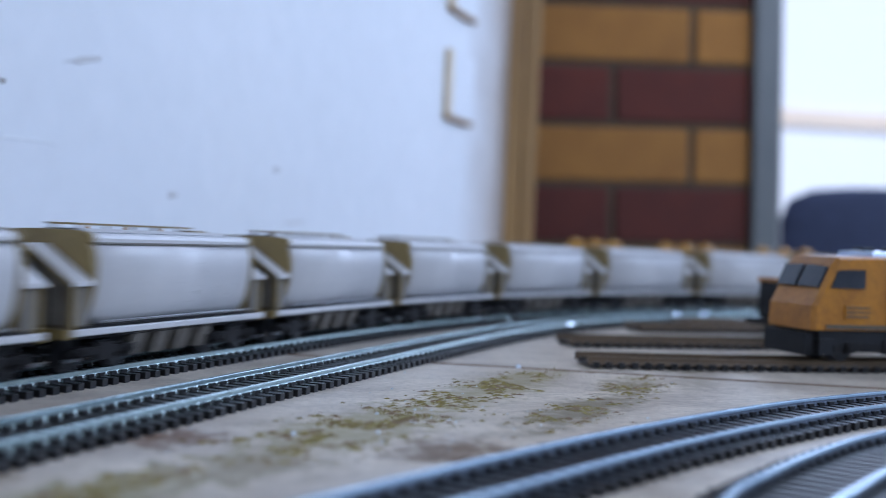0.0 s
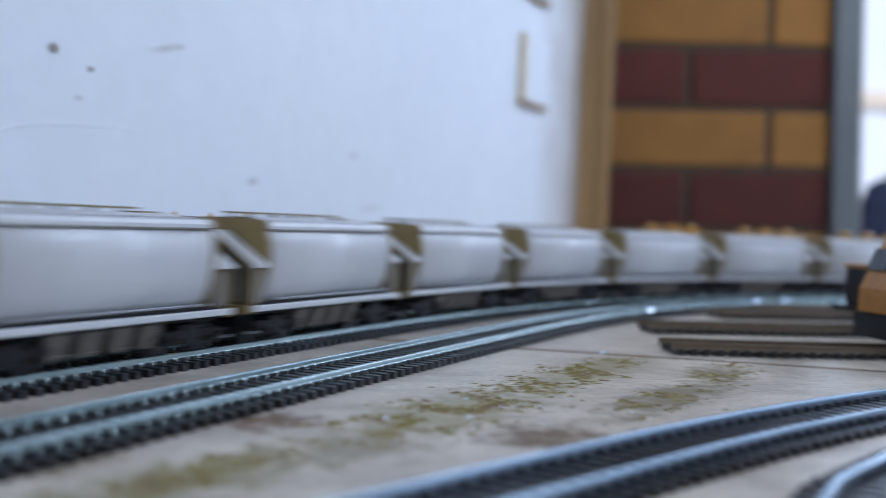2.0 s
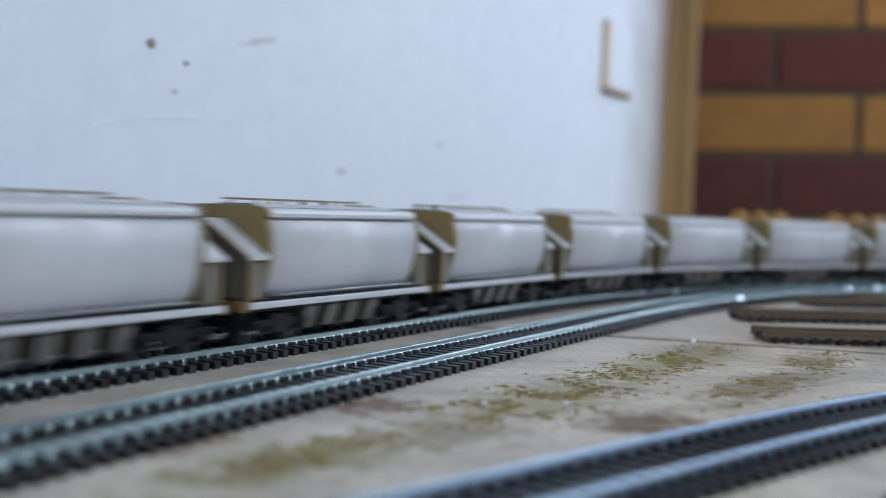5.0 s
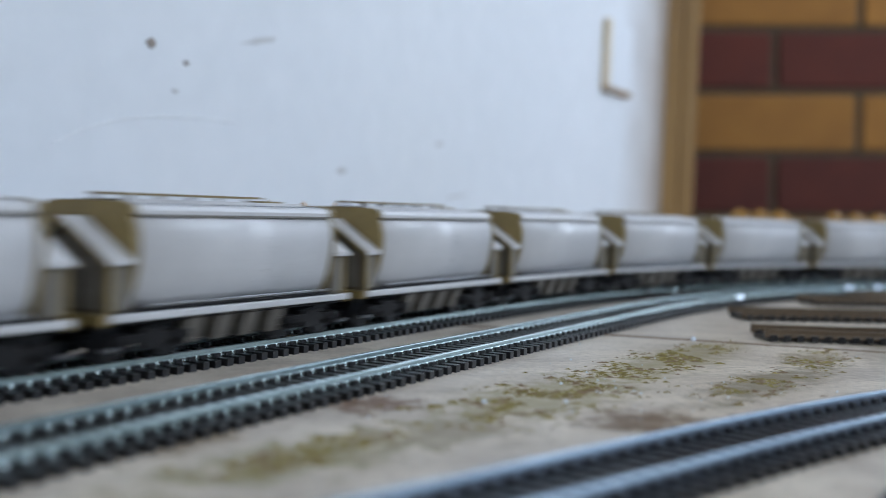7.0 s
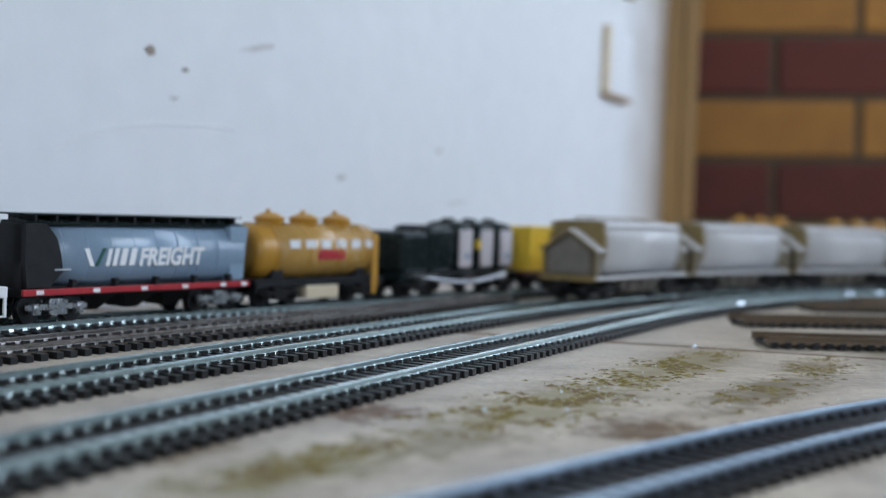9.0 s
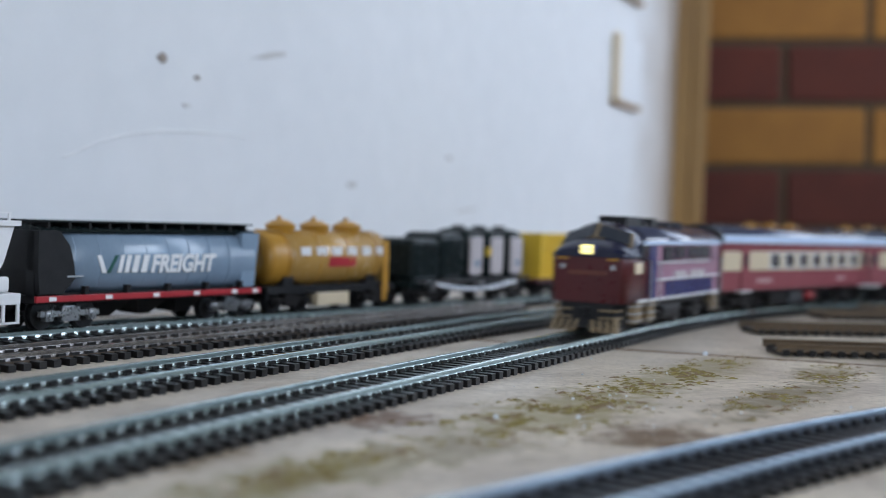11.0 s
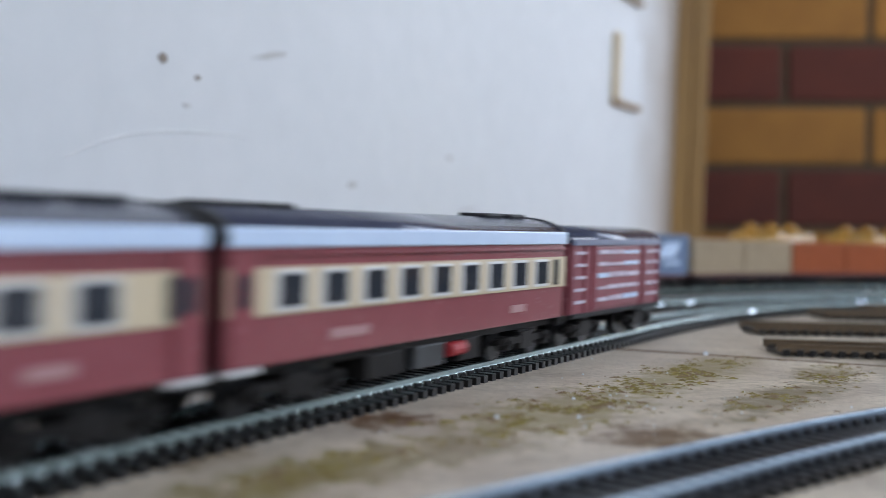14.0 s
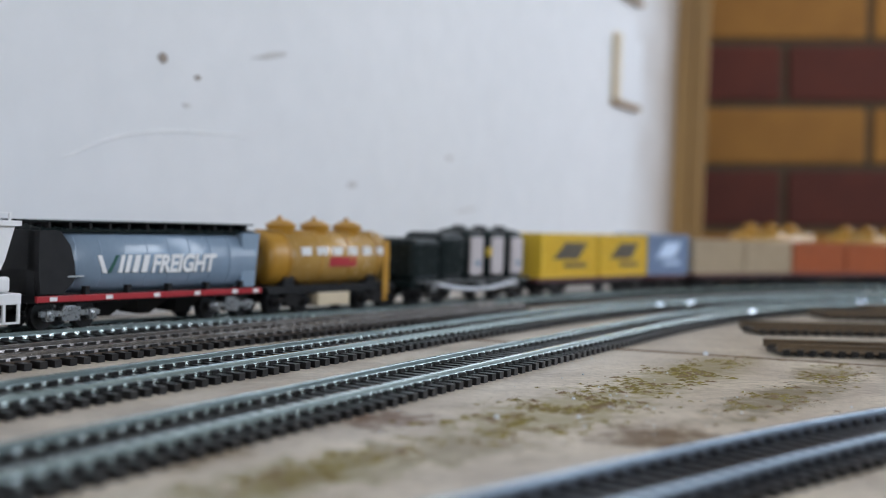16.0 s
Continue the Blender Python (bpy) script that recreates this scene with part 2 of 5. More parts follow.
def stained_board():
    """Bare plywood with glue stains and patches of olive scatter in its own shapes."""
    m = mat("worn_plywood", (0.72, 0.625, 0.49), (0.38, 0.315, 0.24), 0.40, 0, 26, 260, bump=0.0005, stretch=(1, 1.5, 1), spec=0.42)
    t = m.node_tree
    n, k = t.nodes, t.links
    p = n["Principled BSDF"]
    out = p.inputs["Base Color"].links[0].from_socket
    co = n.new("ShaderNodeTexCoord")
    ns = n.new("ShaderNodeTexNoise")
    ns.inputs["Scale"].default_value, ns.inputs["Detail"].default_value, ns.inputs["Roughness"].default_value = 130, 8, 0.72
    k.new(co.outputs["Object"], ns.inputs["Vector"])
    # long fine scratches
    ms = n.new("ShaderNodeMapping")
    ms.inputs["Scale"].default_value = (40, 900, 1)
    ms.inputs["Rotation"].default_value = (0, 0, radians(14))
    k.new(co.outputs["Object"], ms.inputs["Vector"])
    n3 = n.new("ShaderNodeTexNoise")
    n3.inputs["Scale"].default_value, n3.inputs["Detail"].default_value = 1, 4
    k.new(ms.outputs[0], n3.inputs["Vector"])
    r3 = n.new("ShaderNodeMapRange")
    r3.inputs["From Min"].default_value, r3.inputs["From Max"].default_value = 0.60, 0.74
    r3.inputs["To Max"].default_value = 0.7
    k.new(n3.outputs["Fac"], r3.inputs["Value"])
    mx = n.new("ShaderNodeMix")
    mx.data_type = "RGBA"
    mx.inputs["B"].default_value = (0.17, 0.135, 0.10, 1)
    k.new(out, mx.inputs["A"])
    k.new(r3.outputs[0], mx.inputs["Factor"])
    out = mx.outputs["Result"]
    # brown smudges of old glue and dirt
    n4 = n.new("ShaderNodeTexNoise")
    n4.inputs["Scale"].default_value, n4.inputs["Detail"].default_value, n4.inputs["Roughness"].default_value = 34, 7, 0.66
    k.new(co.outputs["Object"], n4.inputs["Vector"])
    r4 = n.new("ShaderNodeMapRange")
    r4.inputs["From Min"].default_value, r4.inputs["From Max"].default_value = 0.54, 0.70
    r4.inputs["To Max"].default_value = 0.55
    k.new(n4.outputs["Fac"], r4.inputs["Value"])
    mx = n.new("ShaderNodeMix")
    mx.data_type = "RGBA"
    mx.inputs["B"].default_value = (0.26, 0.185, 0.115, 1)
    k.new(out, mx.inputs["A"])
    k.new(r4.outputs[0], mx.inputs["Factor"])
    out = mx.outputs["Result"]
    # grey dust in a broad strip beside the tracks
    dt = n.new("ShaderNodeVectorMath")
    dt.operation = "DOT_PRODUCT"
    dt.inputs[1].default_value = (0.879, -0.477, 0)
    k.new(co.outputs["Object"], dt.inputs[0])
    da = n.new("ShaderNodeMath")
    da.operation = "MULTIPLY_ADD"
    da.inputs[1].default_value = 0.10
    k.new(n4.outputs["Fac"], da.inputs[0])
    k.new(dt.outputs["Value"], da.inputs[2])
    dr = n.new("ShaderNodeMapRange")
    dr.inputs["From Min"].default_value, dr.inputs["From Max"].default_value = -0.055, -0.092
    dr.inputs["To Max"].default_value = 0.25
    k.new(da.outputs[0], dr.inputs["Value"])
    mx = n.new("ShaderNodeMix")
    mx.data_type = "RGBA"
    mx.inputs["B"].default_value = (0.335, 0.30, 0.275, 1)
    k.new(out, mx.inputs["A"])
    k.new(dr.outputs[0], mx.inputs["Factor"])
    out = mx.outputs["Result"]
    # fine dark grit
    n5 = n.new("ShaderNodeTexNoise")
    n5.inputs["Scale"].default_value, n5.inputs["Detail"].default_value = 620, 3
    k.new(co.outputs["Object"], n5.inputs["Vector"])
    r5 = n.new("ShaderNodeMapRange")
    r5.inputs["From Min"].default_value, r5.inputs["From Max"].default_value = 0.55, 0.72
    r5.inputs["To Max"].default_value = 0.45
    k.new(n5.outputs["Fac"], r5.inputs["Value"])
    mx = n.new("ShaderNodeMix")
    mx.data_type = "RGBA"
    mx.inputs["B"].default_value = (0.16, 0.135, 0.115, 1)
    k.new(out, mx.inputs["A"])
    k.new(r5.outputs[0], mx.inputs["Factor"])
    out = mx.outputs["Result"]
    # x, y, half length, half width, heading, colour, strength
    spots = [(0.030, 0.272, 0.050, 0.016, 58, (0.24, 0.195, 0.06), 0.75), (0.078, 0.350, 0.060, 0.013, 58, (0.25, 0.205, 0.07), 0.7),
             (0.098, 0.310, 0.050, 0.010, 55, (0.18, 0.15, 0.08), 0.8), (0.128, 0.362, 0.024, 0.010, 60, (0.17, 0.13, 0.05), 0.8),
             (0.050, 0.243, 0.017, 0.012, 20, (0.14, 0.08, 0.03), 1.0), (0.160, 0.385, 0.04, 0.010, 70, (0.24, 0.19, 0.11), 0.6),
             (-0.011, 0.253, 0.012, 0.009, 40, (0.14, 0.07, 0.03), 1.0), (-0.02, 0.200, 0.040, 0.012, 50, (0.20, 0.165, 0.05), 0.85),
             (0.005, 0.222, 0.020, 0.012, 30, (0.22, 0.17, 0.09), 0.7), (-0.045, 0.208, 0.016, 0.008, 50, (0.24, 0.17, 0.09), 0.7), (0.185, 0.30, 0.03, 0.01, 60, (0.2, 0.16, 0.08), 0.6)]
    for x, y, a, b, h, colour, amount in spots:
        mp = n.new("ShaderNodeMapping")
        mp.vector_type = "TEXTURE"
        mp.inputs["Location"].default_value = (x, y, 0)
        mp.inputs["Rotation"].default_value = (0, 0, radians(h))
        mp.inputs["Scale"].default_value = (a, b, 1)
        k.new(co.outputs["Object"], mp.inputs["Vector"])
        ln = n.new("ShaderNodeVectorMath")
        ln.operation = "LENGTH"
        k.new(mp.outputs[0], ln.inputs[0])
        ad = n.new("ShaderNodeMath")
        ad.operation = "MULTIPLY_ADD"
        ad.inputs[1].default_value = 5.0
        k.new(ns.outputs["Fac"], ad.inputs[0])
        k.new(ln.outputs["Value"], ad.inputs[2])
        rg = n.new("ShaderNodeMapRange")
        rg.inputs["From Min"].default_value, rg.inputs["From Max"].default_value = 3.7, 3.0
        rg.inputs["To Max"].default_value = amount
        k.new(ad.outputs[0], rg.inputs["Value"])
        mx = n.new("ShaderNodeMix")
        mx.data_type = "RGBA"
        mx.inputs["B"].default_value = (*colour, 1)
        k.new(out, mx.inputs["A"])
        k.new(rg.outputs[0], mx.inputs["Factor"])
        out = mx.outputs["Result"]
    k.new(out, p.inputs["Base Color"])
    return m


M_BOARD = stained_board()


def shaded_panel():
    """White paint with shade painted in as a browning towards the panel's free end."""
    m = mat("white_panel_shaded_end", (0.72, 0.725, 0.735), (0.65, 0.66, 0.67), 0.55, 0, 4, 60, bump=0.0004)
    n, k = m.node_tree.nodes, m.node_tree.links
    p = n["Principled BSDF"]
    out = p.inputs["Base Color"].links[0].from_socket
    co, ns, dt, ad, rg, mx = (n.new(i) for i in ("ShaderNodeTexCoord", "ShaderNodeTexNoise", "ShaderNodeVectorMath", "ShaderNodeMath", "ShaderNodeMapRange", "ShaderNodeMix"))
    ns.inputs["Scale"].default_value, ns.inputs["Detail"].default_value = 18, 6
    k.new(co.outputs["Object"], ns.inputs["Vector"])
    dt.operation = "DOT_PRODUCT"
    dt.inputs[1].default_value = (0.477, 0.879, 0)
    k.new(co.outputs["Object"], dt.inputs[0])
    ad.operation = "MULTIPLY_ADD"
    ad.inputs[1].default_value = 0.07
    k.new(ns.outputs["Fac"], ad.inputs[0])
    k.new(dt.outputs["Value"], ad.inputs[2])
    # ramp of painted shade over the panel's last stretch, broken up by noise
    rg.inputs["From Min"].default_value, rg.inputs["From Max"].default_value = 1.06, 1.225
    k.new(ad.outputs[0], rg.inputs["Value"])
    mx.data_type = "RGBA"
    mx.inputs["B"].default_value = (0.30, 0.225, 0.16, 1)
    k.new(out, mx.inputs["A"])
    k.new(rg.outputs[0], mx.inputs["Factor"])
    k.new(mx.outputs["Result"], p.inputs["Base Color"])
    return m


M_PANEL = shaded_panel()


# ---- mesh helpers ----
def part(name, bm, material, parent, label=""):
    me = bpy.data.meshes.new(name)
    bmesh.ops.recalc_face_normals(bm, faces=bm.faces)
    bm.to_mesh(me)
    bm.free()
    me.materials.append(material)
    ob = new(name, me)
    ob.parent = parent
    return tagged(ob, label)


def thing(name, label, category, group="", kind="", m=None):
    ob = new(name)
    ob.empty_display_size = 0.01
    if m is not None:
        ob.matrix_world = m
    return tagged(ob, label, category, group, kind)


def box(bm, x0, x1, y0, y1, z0, z1, bev=0.0):
    r = bmesh.ops.create_cube(bm, size=1)
    vs = r["verts"]
    bmesh.ops.scale(bm, vec=(x1 - x0, y1 - y0, z1 - z0), verts=vs)
    bmesh.ops.translate(bm, vec=((x0 + x1) / 2, (y0 + y1) / 2, (z0 + z1) / 2), verts=vs)
    if bev:
        es = list({e for v in vs for e in v.link_edges})
        bmesh.ops.bevel(bm, geom=es, offset=bev, segments=2, affect="EDGES", profile=0.5)
    return vs


def boxed(*a, bev=0.0):
    bm = bmesh.new()
    box(bm, *a, bev=bev)
    return bm


def rod(bm, p0, p1, r, n=10, r2=None):
    p0, p1 = Vector(p0), Vector(p1)
    q = (p1 - p0).to_track_quat("Z", "Y").to_matrix().to_4x4()
    m = Matrix.Translation((p0 + p1) / 2) @ q
    return bmesh.ops.create_cone(bm, cap_ends=True, segments=n, radius1=r, radius2=r if r2 is None else r2, depth=(p1 - p0).length, matrix=m)["verts"]


def rodded(p0, p1, r, n=10, r2=None):
    bm = bmesh.new()
    rod(bm, p0, p1, r, n, r2)
    return bm


def loft(bm, rings, closed=True, caps=True, smooth=False):
    """Skin over rings of points, one ring after another."""
    vr = [[bm.verts.new(p) for p in ring] for ring in rings]
    n = len(vr[0])
    for a, b in zip(vr, vr[1:]):
        for i in range(n if closed else n - 1):
            f = bm.faces.new((a[i], a[(i + 1) % n], b[(i + 1) % n], b[i]))
            f.smooth = smooth
    if caps and closed:
        bm.faces.new(vr[0][::-1])
        bm.faces.new(vr[-1])
    return vr


def prism(profile, x0, x1, smooth=False):
    bm = bmesh.new()
    loft(bm, [[(x, y, z) for y, z in profile] for x in (x0, x1)], smooth=smooth)
    return bm


def mirrored(half):
    """A closed outline from its right half, bottom to top."""
    return [(y, z) for y, z in half] + [(-y, z) for y, z in reversed(half) if y > 1e-9]

# ---- track plan ----
AIM = Vector((0.477, 0.879))
SIDE = Vector((0.879, -0.477))
RAIL_TOP = 0.0045


def straight_then_bend(c, bend, radius, start=-3.2, lead=0.25, tail=3.4, ease=0.0):
    """A line beside the backboard that eases into a bend to the right and returns."""
    pts = []
    for s in np.arange(start, bend, 0.02):
        u = min(1.0, max(0.0, (0.30 - s) / 0.35))
        pts.append(AIM * s + SIDE * (c + ease * u * u * (3 - 2 * u)))
    p, h, s, ds = AIM * bend + SIDE * c, math.atan2(AIM.x, AIM.y), 0.0, 0.005
    h1 = h + math.pi
    while h < h1:
        pts.append(p.copy())
        h += min((s + ds / 2) / lead, 1.0) / radius * ds
        p = p + Vector((math.sin(h), math.cos(h))) * ds
        s += ds
    for i in range(int(tail / 0.02)):
        pts.append(p - AIM * 0.02 * i)
    return [Vector(q) for q in pts]


def spline(ctrl, step=0.006):
    c = [Vector(p) for p in ctrl]
    c = [c[0] * 2 - c[1]] + c + [c[-1] * 2 - c[-2]]
    pts = []
    for i in range(1, len(c) - 2):
        n = max(2, int((c[i + 1] - c[i]).length / step))
        for j in range(n):
            t = j / n
            pts.append(0.5 * (2 * c[i] + (c[i + 1] - c[i - 1]) * t + (2 * c[i - 1] - 5 * c[i] + 4 * c[i + 1] - c[i + 2]) * t * t + (3 * c[i] - c[i - 1] - 3 * c[i + 1] + c[i + 2]) * t ** 3))
    pts.append(c[-2])
    return pts


class Line:
    """A track's centre line, by length."""

    def __init__(self, pts, zero=None):
        self.p = pts
        self.s = np.concatenate(([0], np.cumsum([(b - a).length for a, b in zip(pts, pts[1:])])))
        if zero is not None:
            d = [(q - Vector(zero)).length for q in pts]
            self.s = self.s - self.s[int(np.argmin(d))]

    def at(self, s):
        i = int(np.clip(np.searchsorted(self.s, s) - 1, 0, len(self.p) - 2))
        f = (s - self.s[i]) / (self.s[i + 1] - self.s[i])
        return self.p[i].lerp(self.p[i + 1], float(f)) if -0.5 < f < 1.5 else self.p[i] + (self.p[i + 1] - self.p[i]) * float(f)

    def aim(self, s):
        return (self.at(s + 0.003) - self.at(s - 0.003)).normalized()

    def stand(self, s, base=0.05, z=RAIL_TOP, way=1):
        """A vehicle on two bogies at a distance of base, its middle at s."""
        a, b = self.at(s - base / 2), self.at(s + base / 2)
        q, d = (a + b) / 2, (b - a) * way
        return pose(q.x, q.y, z, 0, 0, math.degrees(math.atan2(d.y, d.x)))


# s = 0 beside the camera on the straight lines
LINE_1 = Line(straight_then_bend(-0.154, 0.397, 0.438, ease=0.0055), SIDE * -0.154)
LINE_2 = Line(straight_then_bend(-0.2088, 0.3455, 0.6645), SIDE * -0.2088)
LINE_3 = Line(spline([(-0.62, -0.47), (-0.40, -0.12), (-0.25, 0.12), (-0.134, 0.310), (-0.008, 0.511), (0.035, 0.585)]))
LINE_4 = Line(spline([(-0.52, -0.24), (-0.31, 0.11), (-0.20, 0.29), (-0.125, 0.405), (-0.03, 0.53), (0.06, 0.65), (0.15, 0.755), (0.28, 0.862), (0.42, 0.93), (0.56, 0.955), (0.75, 0.93), (0.92, 0.84), (1.05, 0.68)]), (-0.125, 0.405))
LINE_5 = Line(spline([(0.16, 0.84), (0.26, 0.93), (0.40, 1.00), (0.58, 1.03), (0.80, 1.0), (1.0, 0.92)]))
LINE_0 = Line(spline([(-0.16, -0.06), (-0.09, 0.045), (-0.03, 0.121), (0.02, 0.172), (0.047, 0.199), (0.075, 0.226), (0.103, 0.251), (0.138, 0.279), (0.177, 0.306), (0.24, 0.338), (0.34, 0.37), (0.48, 0.385), (0.75, 0.36)]))
LINE_M = Line(spline([(0.0, -0.05), (0.045, 0.09), (0.0925, 0.176), (0.109, 0.197), (0.133, 0.222), (0.166, 0.25), (0.23, 0.287), (0.34, 0.318), (0.5, 0.325), (0.75, 0.29)]))
LINE_A = Line(spline([(0.1265, 0.4210), (0.176, 0.4225), (0.23, 0.428), (0.30, 0.437), (0.42, 0.453), (0.62, 0.475)]))
LINE_B = Line(spline([(0.140, 0.5025), (0.223, 0.514), (0.310, 0.531), (0.44, 0.555), (0.62, 0.575)]))
LINE_C = Line(spline([(0.204, 0.598), (0.267, 0.609), (0.40, 0.633), (0.62, 0.65)]))
LINE_D = Line(spline([(0.252, 0.652), (0.33, 0.668), (0.45, 0.690), (0.62, 0.71)]))

SL_PITCH, SL_W, SL_L, SL_H = 0.0052, 0.0025, 0.030, 0.0021


def sleeper_mesh(name, long=SL_L, high=SL_H):
    bm = bmesh.new()
    box(bm, -SL_W / 2, SL_W / 2, -long / 2, long / 2, 0, high, bev=0.0)
    for y in (-1, 1):
        for o in (-1, 1):
            w = y * 0.00855 + o * 0.0011
            box(bm, -0.0013, 0.0013, w - 0.0005, w + 0.0005, high, high + 0.0010)
    me = bpy.data.meshes.new(name)
    bm.to_mesh(me)
    bm.free()
    me.materials.append(M_SLEEPER)
    return me


SLEEPER = sleeper_mesh("sleeper")
SHORT_SLEEPER = sleeper_mesh("short_sleeper", 0.0205, 0.0014)
RAIL_HALF = [(0.00115, 0.0), (0.00115, 0.0002), (0.00085, 0.00025), (0.00058, 0.00095), (0.00052, 0.0011), (0.00052, 0.0015), (0.00072, 0.0016), (0.00072, 0.00225), (0.00055, 0.0024)]
RAIL_PROFILE = RAIL_HALF + [(-y, z) for y, z in reversed(RAIL_HALF)]


def track(line, s0, s1, label, rail_mat, single, step=0.008, tie=SLEEPER, seat=SL_H, tall=1.0, infill=False):
    """A length of track: two rails, and a sleeper piece at each pitch inside the stretch single, the rest joined."""
    th = thing("track", label, "model track", "tracks on the layout")
    ss = np.linspace(s0, s1, max(3, int((s1 - s0) / step)))
    for side in (-1, 1):
        bm = bmesh.new()
        rings = []
        for s in ss:
            p, d = line.at(s), line.aim(s)
            n = Vector((d.y, -d.x))
            rings.append([(p.x + n.x * (side * 0.00855 + y), p.y + n.y * (side * 0.00855 + y), seat + z * tall) for y, z in RAIL_PROFILE])
        loft(bm, rings)
        ob = part("rail", bm, rail_mat, th, "")
        # nickel rail feet get a brighter metal, putting glints between clips into colour
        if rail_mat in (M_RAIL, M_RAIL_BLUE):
            ob.data.materials.append(M_RAIL_FOOT if rail_mat is M_RAIL else M_RAIL_WEB)
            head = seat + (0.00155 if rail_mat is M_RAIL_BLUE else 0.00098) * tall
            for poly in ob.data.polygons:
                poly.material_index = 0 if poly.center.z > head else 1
    if infill:
        bm = bmesh.new()
        rings = []
        for s in ss:
            p, d = line.at(s), line.aim(s)
            n = Vector((d.y, -d.x))
            rings.append([(p.x + n.x * y, p.y + n.y * y, z) for y, z in ((-0.012, 0.0), (0.0105, 0.0), (0.0105, SL_H + 0.0002), (-0.012, SL_H + 0.0002))])
        loft(bm, rings)
        part("infill", bm, M_INFILL, th, "dark brown infill between the rails")
    rest_v, rest_f = [], []
    count = 0
    src = [(v.co.copy()) for v in tie.vertices]
    polys = [tuple(p.vertices) for p in tie.polygons]
    s = s0 + 0.003
    while s < s1 - 0.002:
        p, d = line.at(s), line.aim(s)
        turn = math.degrees(math.atan2(d.y, d.x)) + random.uniform(-0.8, 0.8)
        m = pose(p.x, p.y, 0, 0, 0, turn)
        if single[0] <= s <= single[1] and count < 300:
            ob = new("sleeper", tie)
            ob.parent = th
            ob.matrix_world = m
            count += 1
        else:
            k = len(rest_v)
            rest_v += [tuple(m @ c) for c in src]
            rest_f += [tuple(i + k for i in q) for q in polys]
        s += SL_PITCH
    if rest_f:
        me = bpy.data.meshes.new("sleeper_run")
        me.from_pydata(rest_v, [], rest_f)
        me.materials.append(M_SLEEPER)
        ob = new("sleeper_run", me)
        ob.parent = th
        tagged(ob, "black plastic sleepers further along", kind="stuff")
    return th


NICKEL = "nickel-silver model rails on black plastic sleepers"
BLUE_TRACK = "polished rails tinted with sky reflection, tarnished sides, black sleepers"
BROWN = "brown tarnished siding rails on dark sleepers"

# ---- baseboard ----
def slab(name, pts, z0, z1, material, parent, label=""):
    bm = bmesh.new()
    loft(bm, [[(x, y, z) for x, y in pts] for z in (z0, z1)])
    return part(name, bm, material, parent, label)


def joint(x):
    return 0.412 - 0.29 * (x - 0.079)


baseboard = thing("baseboard", "bare worn plywood layout boards with glue stains", "baseboard", kind="structure")
slab("board", [(-1.95, -2.6), (1.7, -2.6), (1.7, joint(1.7) - 0.0020), (-0.163, joint(-0.163) - 0.0020)], -0.012, 0.0, M_BOARD, baseboard)
slab("board", [(-0.163, joint(-0.163)), (1.7, joint(1.7)), (1.7, 1.18), (0.2315, 1.18)], -0.0125, -0.0004, M_BOARD, baseboard)
slab("joint_strip", [(-0.163, joint(-0.163) - 0.0022), (1.7, joint(1.7) - 0.0022), (1.7, joint(1.7) + 0.0002), (-0.163, joint(-0.163) + 0.0002)], -0.006, 0.00025, M_JOINT, baseboard)
for x, y in ((1.6, -2.4), (1.6, 1.0), (0.4, 1.0), (-1.6, -2.4), (0.2, -1.0)):
    part("leg", boxed(x - 0.03, x + 0.03, y - 0.03, y + 0.03, -0.9, -0.013), M_TIMBER, baseboard)

# ---- white backboard, timber, brick, doorway ----
WALL_C = -0.357


def on_wall(s, z, c=WALL_C):
    q = AIM * s + SIDE * c
    return Vector((q.x, q.y, z))


backboard = thing("backboard", "white painted panel wall, scuffed, behind the tracks", "wall", kind="structure")
bm = bmesh.new()
q0, q1 = AIM * -2.2 + SIDE * WALL_C, AIM * 1.190 + SIDE * WALL_C
back = SIDE * -0.018
loft(bm, [[(p.x, p.y, z) for p in (q0, q1, q1 + back, q0 + back)] for z in (-0.9, 1.5)])
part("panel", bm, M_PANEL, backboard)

def blotch(bm, s, z, w, h, seed, n=14, lift=0.0006, c=WALL_C, tilt=0.0):
    """A thin irregular patch lying on the panel."""
    r = random.Random(seed)
    ring = []
    for i in range(n):
        a = 2 * math.pi * i / n
        k = 0.65 + 0.5 * r.random()
        u, v = w * k * math.cos(a), h * k * math.sin(a)
        ring.append((u * math.cos(tilt) - v * math.sin(tilt), u * math.sin(tilt) + v * math.cos(tilt)))
    low = [bm.verts.new(on_wall(s + u, z + v, c + 0.0001)) for u, v in ring]
    top = [bm.verts.new(on_wall(s + u * 0.9, z + v * 0.9, c + lift)) for u, v in ring]
    for i in range(n):
        bm.faces.new((low[i], low[(i + 1) % n], top[(i + 1) % n], top[i]))
    bm.faces.new(top)


def patch(name, label, material, rows):
    th = thing(name, label, "wall mark", kind="structure")
    bm = bmesh.new()
    for i, r in enumerate(rows):
        blotch(bm, *r[:4], seed=i + 3, tilt=r[4] if len(r) > 4 else 0.0)
    part("mark", bm, material, th)


patch("chip", "dark chips in the white paint of the panel", M_MARK_DARK, [(0.3826, 0.1166, 0.0038, 0.0025), (0.407, 0.1105, 0.0023, 0.0014)])
patch("scuff", "grey scuffs on the white panel", M_MARK, [(0.4627, 0.1294, 0.017, 0.0016, 0.22), (0.400, 0.0965, 0.003, 0.0012), (0.5435, 0.0654, 0.006, 0.0018), (0.663, 0.089, 0.005, 0.002), (0.69, 0.054, 0.02, 0.0012, 0.1)])

